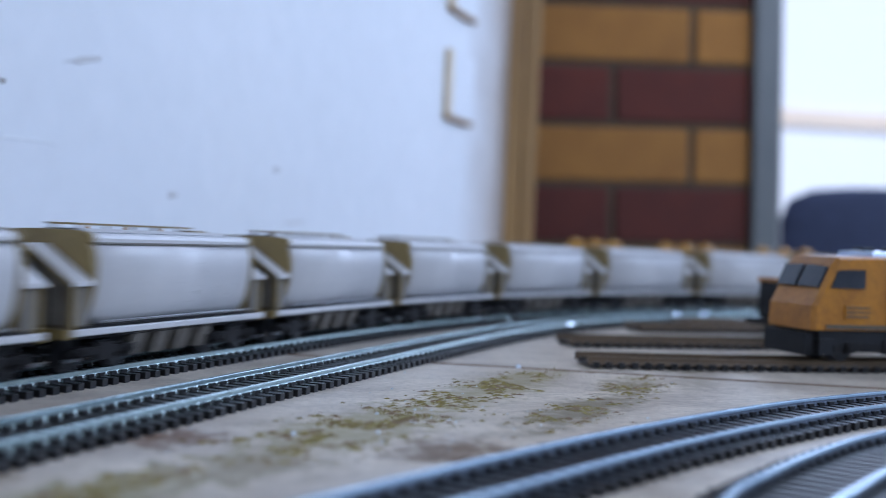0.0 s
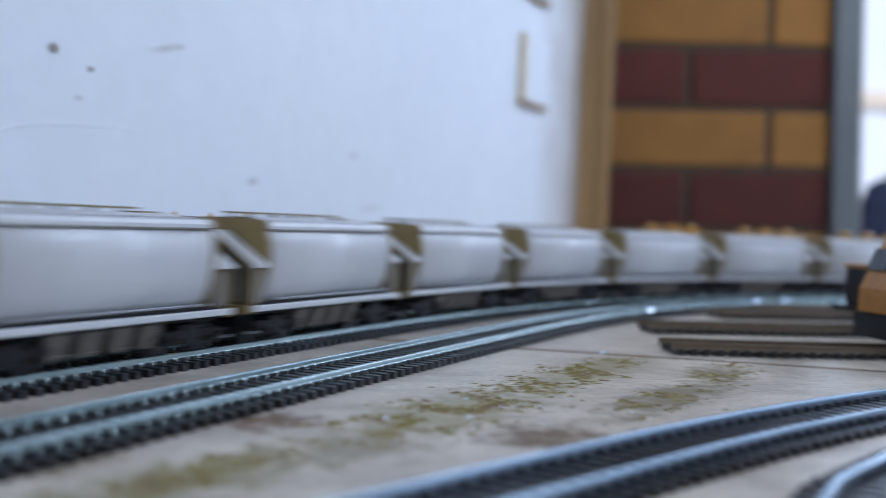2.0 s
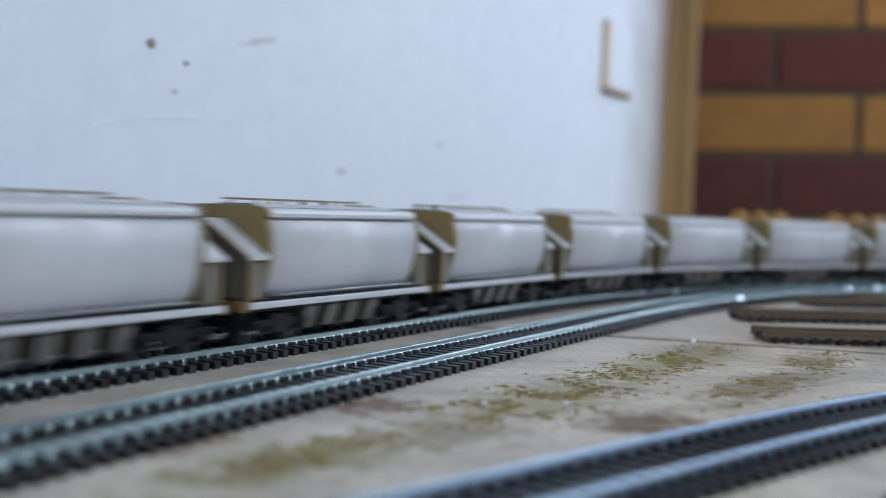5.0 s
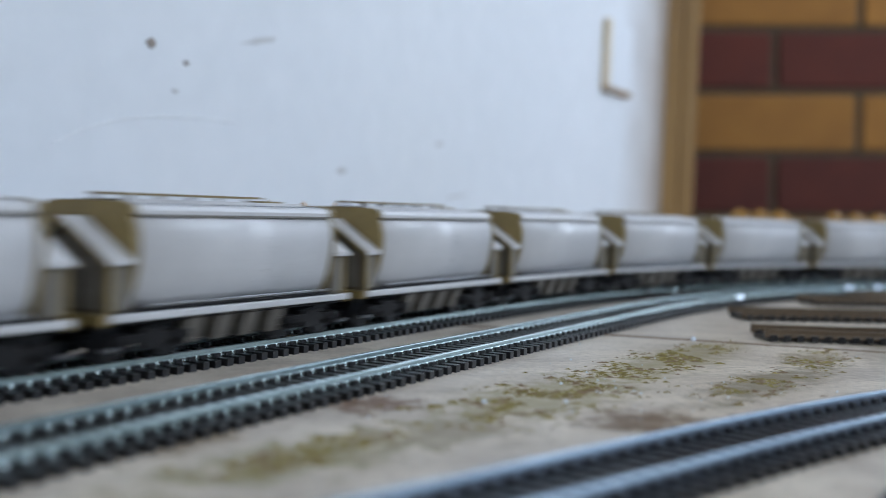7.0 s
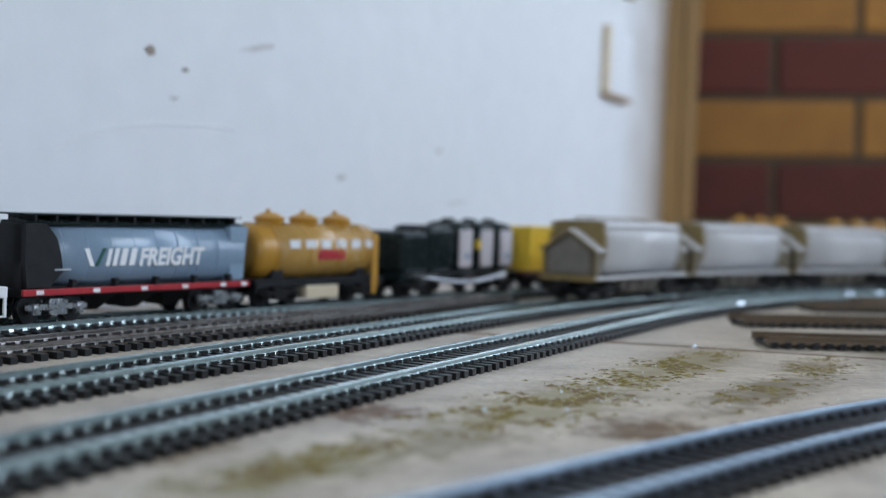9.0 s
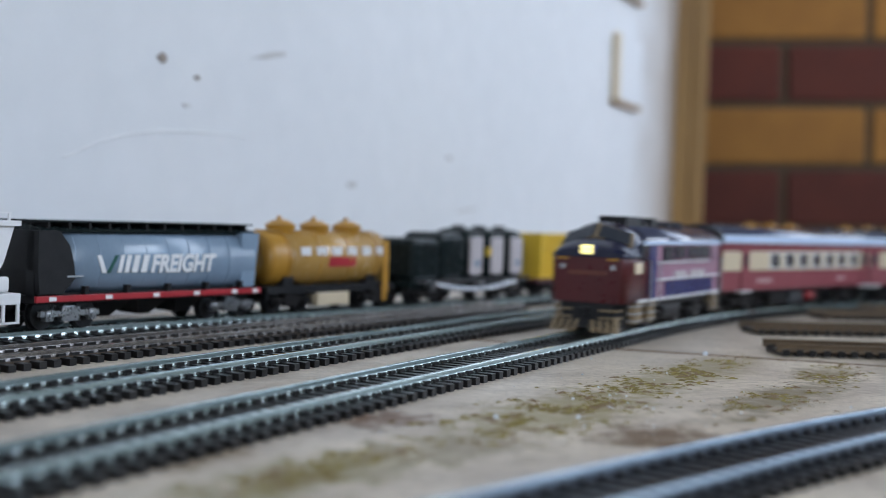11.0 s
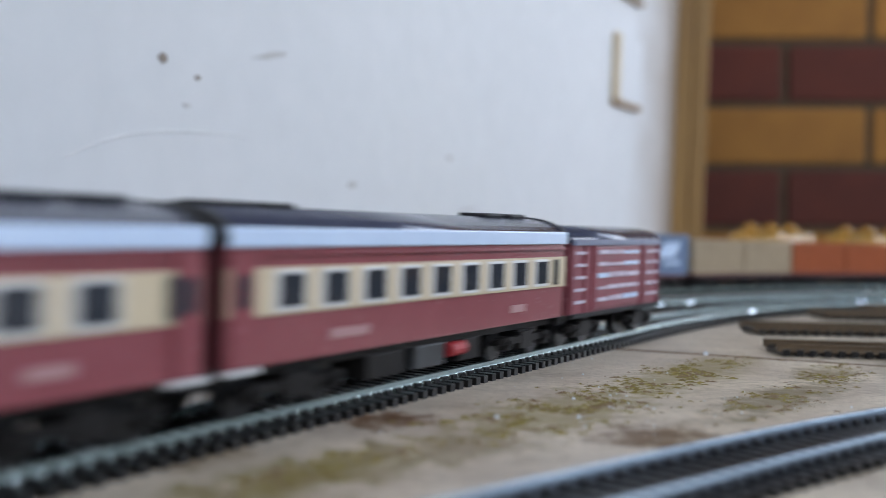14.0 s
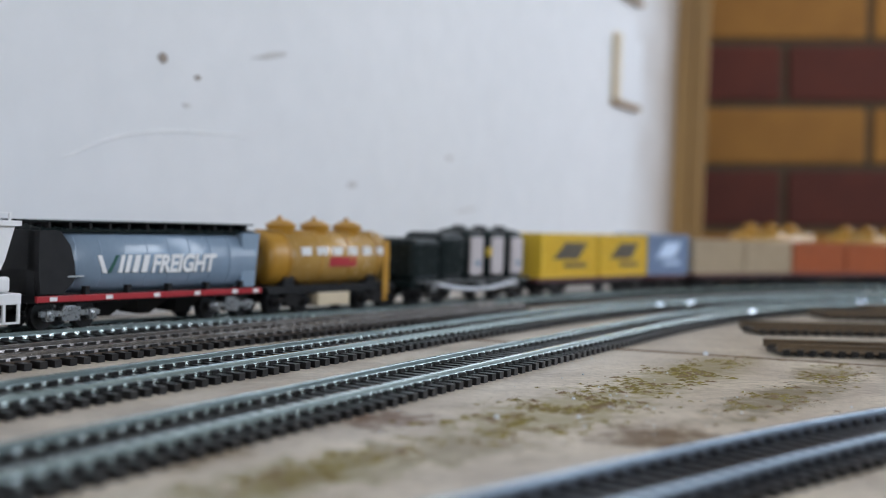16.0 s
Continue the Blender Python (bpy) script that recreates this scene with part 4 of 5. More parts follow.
        # the top M_EAVE stripe paints the bright reflection along the roof edge
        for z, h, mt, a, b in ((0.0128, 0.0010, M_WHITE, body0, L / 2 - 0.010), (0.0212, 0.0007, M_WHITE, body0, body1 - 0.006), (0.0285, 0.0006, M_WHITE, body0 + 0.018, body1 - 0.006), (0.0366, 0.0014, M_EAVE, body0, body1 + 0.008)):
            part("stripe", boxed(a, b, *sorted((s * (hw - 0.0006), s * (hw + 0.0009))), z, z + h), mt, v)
        for x, w in ((-0.036, 0.020), (-0.010, 0.014)):
            part("lettering_bar", boxed(x, x + w, *sorted((s * (hw - 0.0004), s * (hw + 0.0002))), 0.0222, 0.0246), M_PALE, v)
        for x in (body1 - 0.008, body1 + 0.0035, body0 + 0.002):
            part("handrail", rodded((x, s * (hw + 0.0014), 0.0125), (x, s * (hw + 0.0014), 0.0300), 0.00035, 6), M_STEEL, v)
        for x in (body1 + 0.012, body1 - 0.002, body0 + 0.006):
            st = part("cab_steps", boxed(x - 0.004, x + 0.004, *sorted((s * (hw - 0.004), s * (hw + 0.0002))), 0.0042, 0.0125), M_STEP, v)
            for z in (0.005, 0.008, 0.011):
                part("tread", boxed(x - 0.0045, x + 0.0045, *sorted((s * (hw - 0.004), s * (hw + 0.0010))), z, z + 0.0006), M_STEEL, st)
        part("number_box", boxed(L / 2 - 0.004, L / 2 + 0.0008, *sorted((s * 0.0082, s * 0.0125)), 0.0298, 0.0307), M_TANK, v)
        part("marker_light", rodded((L / 2 - 0.004, s * 0.0105, 0.0270), (L / 2 + 0.0004, s * 0.0105, 0.0270), 0.0011, 10), M_STEEL, v)
    hl = part("headlight", boxed(L / 2 - 0.006, L / 2 + 0.0010, -0.0034, 0.0034, 0.0322, 0.0360, bev=0.0006), M_NAVY, v)
    for z in (0.0332, 0.0351):
        part("lens", rodded((L / 2, 0, z), (L / 2 + 0.0020, 0, z), 0.0009, 12), M_LAMP, hl, "lit warm yellow lens")
        part("lens", rodded((L / 2, 0.0017, z), (L / 2 + 0.0020, 0.0017, z), 0.0008, 12), M_LAMP, hl)
        part("lens", rodded((L / 2, -0.0017, z), (L / 2 + 0.0020, -0.0017, z), 0.0008, 12), M_LAMP, hl)
    part("nose_panel", boxed(L / 2 - 0.003, L / 2 + 0.0003, -0.0080, 0.0080, 0.0238, 0.0254), M_NAMEBAR, v, "faded nameplate bar")
    for x, w in ((body0 + 0.022, 0.010), (body0 + 0.038, 0.009), (body0 + 0.066, 0.008), (body0 + 0.080, 0.009)):
        f = part("roof_fan", rodded((x, 0, 0.0440), (x, 0, 0.0462), w / 2, 18), M_BLACK, v)
        part("fan_guard", rodded((x, 0, 0.0462), (x, 0, 0.0467), w / 2 - 0.001, 18), M_ROOF, f)
    part("exhaust", boxed(body0 + 0.050, body0 + 0.056, -0.003, 0.003, 0.0440, 0.0480), M_BLACK, v)
    part("roof_box", boxed(body1 - 0.016, body1 + 0.001, -0.006, 0.006, 0.0435, 0.0482, bev=0.0006), M_BLACK, v)
    part("underframe", boxed(body0, L / 2 - 0.006, -0.0140, 0.0140, 0.0095, 0.0128), M_BLACK, v)
    part("fuel_tank", boxed(-0.012, 0.012, -0.0145, 0.0145, 0.0030, 0.0100, bev=0.002), M_UNDER, v)
    bm = bmesh.new()
    loft(bm, [[(L / 2 - 0.010, -0.0150, 0.0128), (L / 2 - 0.001, -0.0105, 0.0128), (L / 2 - 0.001, 0.0105, 0.0128), (L / 2 - 0.010, 0.0150, 0.0128)], [(L / 2 - 0.010, -0.0145, 0.0025), (L / 2 + 0.002, -0.0095, 0.0025), (L / 2 + 0.002, 0.0095, 0.0025), (L / 2 - 0.010, 0.0145, 0.0025)]])
    part("pilot", bm, M_BLACK, v)
    for s in (-1, 1):
        for i in range(2):
            part("pilot_step", boxed(L / 2 - 0.008, L / 2 + 0.0015, *sorted((s * 0.0058, s * 0.0128)), 0.0062 + 0.003 * i, 0.0069 + 0.003 * i), M_STEP, v)
        for i in range(4):
            y = 0.0022 + 0.0030 * i
            bm = bmesh.new()
            loft(bm, [[(L / 2 - 0.002, s * y, 0.0062), (L / 2 + 0.0008, s * y, 0.0062), (L / 2 + 0.0008, s * (y + 0.0016), 0.0062), (L / 2 - 0.002, s * (y + 0.0016), 0.0062)], [(L / 2, s * (y + 0.0012), 0.0008), (L / 2 + 0.0034, s * (y + 0.0012), 0.0008), (L / 2 + 0.0034, s * (y + 0.0028), 0.0008), (L / 2, s * (y + 0.0028), 0.0008)]])
            part("pilot_slat", bm, M_STEP, v, "sandy slanted pilot slat")
        part("cream_panel", boxed(L / 2 - 0.0155, L / 2 - 0.0075, *sorted((s * (hw - 0.0010), s * (hw + 0.0003))), 0.0245, 0.0292, bev=0.0003), M_CREAM, v)
    for d in (-1, 1):
        bogie(v, d * (L / 2 - 0.026), base=0.028, r=0.0060)
        coupler(v, d * (L / 2))
    return v


def louvre_van():
    L, hw = 0.078, 0.0158
    worn = random.Random(8)
    v = thing("louvre_van", "maroon louvred goods van with pale horizontal slats", "wagon")
    part("body", boxed(-L / 2, L / 2, -hw, hw, 0.0112, 0.0362, bev=0.0004), M_VAN, v)
    part("roof", prism(mirrored([(hw + 0.0006, 0.0358)] + arc_pts(hw + 0.0006, 0.0366, 0.0415, 8)), -L / 2 - 0.0006, L / 2 + 0.0006, smooth=True), M_ROOF, v)
    for s in (-1, 1):
        y0, y1 = sorted((s * (hw - 0.0002), s * (hw + 0.0008)))
        ya, yb = sorted((s * (hw - 0.0002), s * (hw + 0.0013)))
        # gutter toned paler than the roof, painting in the light on its shoulder
        part("gutter", boxed(-L / 2, L / 2, ya, yb, 0.0350, 0.0370), M_VAN_EAVE, v)
        dr = part("sliding_door", boxed(-0.021, 0.018, y0, y1, 0.0125, 0.0345, bev=0.0003), M_VAN, v)
        for i in range(5):
            z = 0.0150 + 0.0042 * i
            x = -0.0200
            for w in worn.choice(((0.009, 0.012, 0.0138), (0.0115, 0.0085, 0.0148), (0.007, 0.0165, 0.0112))):
                h = worn.uniform(0.0009, 0.0019)
                part("slat", boxed(x, x + w, ya, yb, z, z + h), worn.choice((M_SLAT, M_SLAT, M_EAVE)), dr, "pale worn slat edge")
                x += w + worn.uniform(0.0004, 0.0014)
            for a, b in ((0.0245, 0.0375), (-0.0375, -0.0290)):
                part("slat", boxed(a, b, y0, yb - 0.0003 if s > 0 else y1, z, z + 0.0010), M_SLAT, v)
        for x in (-0.038, -0.0285, -0.0225, 0.0195, 0.0235, 0.038):
            part("post", boxed(x - 0.0007, x + 0.0007, y0, y1, 0.0118, 0.0352), M_VAN, v)
        part("sill", boxed(-L / 2, L / 2, ya, yb, 0.0103, 0.0116), M_BLACK, v)
    for d in (-1, 1):
        x = d * L / 2
        for z in (0.016, 0.021, 0.026, 0.031):
            part("end_rib", boxed(min(x, x + d * 0.0008), max(x, x + d * 0.0008), -hw + 0.001, hw - 0.001, z, z + 0.0010), M_VAN, v)
        coupler(v, x)
        bogie(v, d * (L / 2 - 0.015), base=0.017)
    part("underframe", boxed(-L / 2, L / 2, -0.0125, 0.0125, 0.0090, 0.0113), M_UNDER, v)
    return v


def word_mesh(text, size):
    """A word in slanted bold-looking letters as a thin solid, reading along x with its foot at y = 0."""
    cu = bpy.data.curves.new("word", "FONT")
    cu.body, cu.size, cu.shear, cu.extrude, cu.offset, cu.space_character = text, size, 0.22, 0.0003, 0.00033, 1.0
    ob = bpy.data.objects.new("word", cu)
    me = bpy.data.meshes.new_from_object(ob)
    bm = bmesh.new()
    bm.from_mesh(me)
    bpy.data.objects.remove(ob)
    bpy.data.meshes.remove(me)
    bpy.data.curves.remove(cu)
    return bm


def steel_grain_hopper():
    L, hw = 0.128, 0.0150
    v = thing("grey_grain_hopper", "blue-grey grain hopper wagon with black ends and red sill", "wagon", "parked goods wagons")
    half = [(0.0100, 0.0135), (0.0128, 0.0155), (0.0147, 0.0190), (0.0156, 0.0230), (0.0156, 0.0265), (0.0147, 0.0305), (0.0128, 0.0340), (0.0104, 0.0362)]
    b = part("body", prism(mirrored(half), -L / 2 + 0.012, L / 2 - 0.004, smooth=True), M_BLUEGREY, v)
    for x in np.arange(-0.045, 0.055, 0.0125):
        part("seam", prism(mirrored([(y * 1.006 + 0.00006, z) for y, z in half]), x, x + 0.0004), M_BLUEGREY, b)
    part("roof", prism(mirrored([(0.0130, 0.0360), (0.0132, 0.0372), (0.006, 0.0384), (0.0, 0.0386)]), -L / 2 + 0.004, L / 2 - 0.002), M_DKGREEN, v)
    wk = part("roof_walk", boxed(-L / 2 + 0.003, L / 2 - 0.002, -0.0118, 0.0118, 0.0396, 0.0402), M_DKGREEN, v)
    for i in range(12):
        x = -L / 2 + 0.008 + 0.0102 * i
        part("walk_bracket", boxed(x, x + 0.001, -0.0120, 0.0120, 0.0374, 0.0396), M_UNDER, wk)
    for d in (-1, 1):
        x1 = d * (L / 2 - 0.001)
        bm = bmesh.new()
        x0 = d * (L / 2 - 0.013)
        sec = [(x0, 0.0135), (x1 - d * 0.001, 0.0135), (x1, 0.022), (x1, 0.0365), (x0 + d * 0.002, 0.0365), (x0 - d * 0.003, 0.031), (x0 - d * 0.005, 0.025), (x0 - d * 0.006, 0.019)] if d < 0 else [(x0, 0.0135), (x1 - d * 0.003, 0.0135), (x1 - d * 0.001, 0.030), (x1, 0.0365), (x0, 0.0365)]
        loft(bm, [[(x, -0.0157 if d < 0 else -0.0150, z) for x, z in sec], [(x, 0.0157 if d < 0 else 0.0150, z) for x, z in sec]])
        part("end_sheet", bm, M_BLACK if d < 0 else M_BLUEGREY, v)
        part("platform", boxed(min(x1 - d * 0.012, x1), max(x1 - d * 0.012, x1), -0.0150, 0.0150, 0.0100, 0.0128), M_BLACK, v)
        part("end_ladder", boxed(min(x1, x1 - d * 0.0006), max(x1, x1 - d * 0.0006), -0.013, -0.0085, 0.012, 0.036), M_BLACK, v)
        bogie(v, d * (L / 2 - 0.018), frame_mat=M_STEEL)
        coupler(v, d * L / 2)
    for s in (-1, 1):
        sl = part("sill", boxed(-L / 2, L / 2, *sorted((s * 0.0148, s * 0.0162)), 0.0106, 0.0129, bev=0.0002), M_RED, v, "bright red side sill")
        for x in (-0.058, -0.030, -0.004, 0.020, 0.044, 0.058):
            part("white_mark", boxed(x, x + 0.0035, *sorted((s * 0.0160, s * 0.0164)), 0.0110, 0.0125), M_WHITE, sl)
        for x in (-0.040, -0.018, 0.005, 0.028, 0.050):
            part("sill_bracket", boxed(x, x + 0.002, *sorted((s * 0.0130, s * 0.0156)), 0.0128, 0.0160), M_BLACK, v)
        # plain slanted strokes in place of the operator's name, then the readable word
        for x, w, lean, mt in ((-0.0315, 0.0022, -0.0030, M_WHITE), (-0.0290, 0.0016, 0.0042, M_SIGN_GREEN), (-0.0235, 0.0019, 0.0018, M_WHITE), (-0.0200, 0.0022, 0.0018, M_WHITE), (-0.0160, 0.0030, 0.0018, M_WHITE), (-0.0110, 0.0030, 0.0018, M_WHITE)):
            bm = bmesh.new()
            k = 1 if s < 0 else -1
            quad = [(k * x, 0.0208), (k * (x + w), 0.0208), (k * (x + w + lean), 0.0275), (k * (x + lean), 0.0275)]
            loft(bm, [[(a, s * 0.01535, z) for a, z in quad], [(a, s * 0.01600, z) for a, z in quad]])
            part("stroke", bm, mt, b, "slanted lettering stroke")
        sign = part("lettering", word_mesh("FREIGHT", 0.0096), M_WHITE, b, "slanted white word FREIGHT")
        sign.matrix_local = pose(-0.0055, -0.0157, 0.0208, 90) if s < 0 else pose(0.0055, 0.0157, 0.0208, 90, 0, 180)
        part("small_lettering", boxed(*((-0.049, -0.041) if s < 0 else (0.041, 0.049)), *sorted((s * 0.0150, s * 0.0158)), 0.0195, 0.0201), M_FAINT_GREY, b, "small unreadable lettering")
    part("underframe", boxed(-L / 2 + 0.003, L / 2 - 0.003, -0.0130, 0.0130, 0.0095, 0.0136), M_BLACK, v)
    for x in (-0.022, 0.0, 0.022):
        bm = bmesh.new()
        loft(bm, [[(x - 0.009, -0.012, 0.0098), (x + 0.009, -0.012, 0.0098), (x + 0.009, 0.012, 0.0098), (x - 0.009, 0.012, 0.0098)], [(x - 0.003, -0.006, 0.0035), (x + 0.003, -0.006, 0.0035), (x + 0.003, 0.006, 0.0035), (x - 0.003, 0.006, 0.0035)]])
        part("chute", bm, M_UNDER, v)
    return v


def tank_wagon():
    L, r, zc = 0.104, 0.0125, 0.0245
    v = thing("tank_wagon", "yellow ochre tank wagon with three filler domes", "wagon", "yellow tank wagons")
    bm = bmesh.new()
    rings = []
    for x, k in ((-0.050, 0.55), (-0.0485, 0.85), (-0.046, 1.0), (0.046, 1.0), (0.0485, 0.85), (0.050, 0.55)):
        rings.append([(x, r * k * math.cos(a), zc + r * k * math.sin(a)) for a in np.linspace(0, 2 * math.pi, 28, endpoint=False)])
    loft(bm, rings, smooth=True)
    b = part("barrel", bm, M_TANK, v)
    bm = bmesh.new()
    loft(bm, [[(x, (r + 0.0003) * math.cos(a), zc + (r + 0.0003) * math.sin(a)) for a in np.linspace(0, 2 * math.pi, 28, endpoint=False)] for x in (-0.036, 0.046)], smooth=True)
    part("jacket", bm, M_TANK_BAND, b, "faded sandy jacket")
    for x in (-0.036, -0.012, 0.012, 0.036):
        bm = bmesh.new()
        loft(bm, [[(xx, (r + 0.0007) * math.cos(a), zc + (r + 0.0007) * math.sin(a)) for a in np.linspace(0, 2 * math.pi, 28, endpoint=False)] for xx in (x - 0.0005, x + 0.0005)])
        part("band", bm, M_TANK, b)
    for s in (-1, 1):
        for i in range(6):
            x = -0.028 + 0.0125 * i
            part("white_panel", boxed(x, x + 0.0075, *sorted((s * 0.0112, s * 0.0128)), 0.0262, 0.0300), M_WHITE, b)
        part("red_panel", boxed(-0.006, 0.016, *sorted((s * 0.0112, s * 0.0130)), 0.0210, 0.0255), M_RED, b, "red emblem shape")
        part("sole_bar", boxed(-L / 2, L / 2, *sorted((s * 0.0110, s * 0.0122)), 0.0092, 0.0118), M_BLACK, v)
        part("ladder", boxed(0.040, 0.045, *sorted((s * 0.0125, s * 0.0132)), 0.0040, 0.0330), M_TANK, v)
    for x in (-0.030, -0.003, 0.024):
        d = part("dome", rodded((x, 0, 0.0350), (x, 0, 0.0398), 0.0056, 18, 0.0082), M_TANK, v)
        part("dome_lid", rodded((x, 0, 0.0398), (x, 0, 0.0420), 0.0080, 18, 0.0034), M_TANK, d)
        part("dome_valve", rodded((x - 0.001, 0, 0.0418), (x - 0.001, 0, 0.0438), 0.0016, 10, 0.0010), M_TANK, d)
    part("walkway", boxed(-0.044, 0.040, -0.0050, 0.0050, 0.0367, 0.0374), M_TANK_BAND, v)
    part("underframe", boxed(-L / 2, L / 2, -0.0112, 0.0112, 0.0092, 0.0125), M_BLACK, v)
    part("equipment_box", boxed(-0.014, 0.012, -0.0125, 0.0125, 0.0030, 0.0090, bev=0.0006), M_CREAM, v)
    for d in (-1, 1):
        part("saddle", boxed(d * 0.034 - 0.004, d * 0.034 + 0.004, -0.0100, 0.0100, 0.0118, 0.0175), M_BLACK, v)
        bogie(v, d * (L / 2 - 0.017), w=0.0120)
        coupler(v, d * L / 2)
    return v


def cement_wagon():
    L = 0.105
    v = thing("pressure_hopper_wagon", "dark green hopper wagon with domed tops and pale grey panels", "wagon", "parked goods wagons")
    for i, x in enumerate((0.0020, 0.0215, 0.0405)):
        bm = bmesh.new()
        rings = []
        for z, k in ((0.0125, 0.80), (0.0175, 1.0), (0.0345, 1.0), (0.0375, 0.90), (0.0397, 0.62), (0.0404, 0.3)):
            rings.append([(x + 0.0096 * k * math.copysign(abs(math.cos(a)) ** 0.5, math.cos(a)), 0.0138 * k * math.copysign(abs(math.sin(a)) ** 0.5, math.sin(a)), z) for a in np.linspace(0.01, 2 * math.pi + 0.01, 24, endpoint=False)])
        loft(bm, rings, smooth=True)
        p = part("pod", bm, M_DKGREEN, v)
        part("manhole", rodded((x, 0, 0.0397), (x, 0, 0.0418), 0.0042, 14, 0.0034), M_DKGREEN, p)
        for s in (-1, 1):
            part("pale_panel", boxed(x - 0.0068, x + 0.0042, *sorted((s * 0.0128, s * 0.0142)), 0.0150, 0.0355, bev=0.0004), M_PALE, p, "pale grey side panel")
            if i == 1:
                part("yellow_panel", boxed(x - 0.0100, x - 0.0072, *sorted((s * 0.0120, s * 0.0139)), 0.0250, 0.0300), M_YELLOW, p)
            else:
                part("emblem", boxed(x - 0.003, x + 0.002, *sorted((s * 0.0138, s * 0.0145)), 0.0200, 0.0225), M_BLUEGREY, p)
    part("end_hood", boxed(-0.0300, -0.0085, -0.0140, 0.0140, 0.0125, 0.0378, bev=0.004), M_DKGREEN, v)
    part("end_platform", boxed(-L / 2 + 0.001, -0.0295, -0.0135, 0.0135, 0.0125, 0.0345, bev=0.003), M_DKGREEN, v)
    for s in (-1, 1):
        pts = [Vector((x, s * 0.0150, 0.0105 - 0.0035 * math.cos(x / 0.036 * math.pi / 2))) for x in np.linspace(-0.036, 0.036, 14)]
        bm = bmesh.new()
        loft(bm, [[(q.x, q.y + 0.0013 * math.cos(t), q.z + 0.0013 * math.sin(t)) for t in np.linspace(0, 2 * math.pi, 8, endpoint=False)] for q in pts], smooth=True)
        part("discharge_pipe", bm, M_STEEL, v, "pale sagging discharge pipe")
        for x in (-0.038, 0.004, 0.036):
            part("valve", boxed(x - 0.002, x + 0.002, *sorted((s * 0.0125, s * 0.0160)), 0.0075, 0.0125), M_STEEL, v)
        part("catwalk", boxed(-L / 2 + 0.004, L / 2 - 0.004, *sorted((s * 0.0110, s * 0.0152)), 0.0115, 0.0125), M_STEEL, v)
    part("underframe", boxed(-L / 2, L / 2, -0.0125, 0.0125, 0.0090, 0.0130), M_DKGREEN, v)
    for d in (-1, 1):
        bogie(v, d * (L / 2 - 0.017), w=0.0125)
        coupler(v, d * L / 2)
    return v


def flat_wagon(L, label="dark maroon flat container wagon"):
    v = thing("flat_wagon", label, "wagon", "parked goods wagons")
    part("deck", boxed(-L / 2, L / 2, -0.0135, 0.0135, 0.0085, 0.0108, bev=0.0003), M_DECK, v)
    for s in (-1, 1):
        part("side_beam", boxed(-L / 2 + 0.012, L / 2 - 0.012, *sorted((s * 0.0115, s * 0.0128)), 0.0055, 0.0086), M_UNDER, v)
    for d in (-1, 1):
        bogie(v, d * (L / 2 - 0.018), w=0.0122)
        coupler(v, d * L / 2)
    return v


def container(length, height, material, label, mark=None, width=0.0265):
    v = thing("container", label, "container", "containers on the wagons")
    h0, h1, w = 0.0108, 0.0108 + height, width / 2
    part("body", boxed(-length / 2, length / 2, -w + 0.0005, w - 0.0005, h0, h1), material, v)
    for s in (-1, 1):
        n = int(length / 0.0032)
        bm = bmesh.new()
        for i in range(n):
            x = -length / 2 + 0.0022 + i * (length - 0.0044) / n
            box(bm, x, x + 0.0016, *sorted((s * (w - 0.0006), s * w)), h0 + 0.0015, h1 - 0.0015)
        part("corrugation", bm, material, v)
        for z in (h0, h1 - 0.0013):
            part("rail_edge", boxed(-length / 2, length / 2, *sorted((s * (w - 0.0008), s * (w + 0.0003))), z, z + 0.0013), material, v)
        for d in (-1, 1):
            part("corner_post", boxed(*sorted((d * length / 2, d * (length / 2 - 0.0016))), *sorted((s * (w - 0.0008), s * (w + 0.0003))), h0, h1), material, v)
        if mark:
            bm = bmesh.new()
            k = length * 0.30
            quad = [(-k, h0 + height * 0.42), (k * 0.45, h0 + height * 0.42), (k, h0 + height * 0.80), (-k * 0.30, h0 + height * 0.80)]
            loft(bm, [[(a, s * w, z) for a, z in quad], [(a, s * (w + 0.0004), z) for a, z in quad]])
            part("emblem", bm, mark, v, "plain dark slanted emblem")
            part("emblem_bar", boxed(-k * 0.35, k * 0.95, *sorted((s * w, s * (w + 0.0004))), h0 + height * 0.24, h0 + height * 0.33), mark, v)
    return v


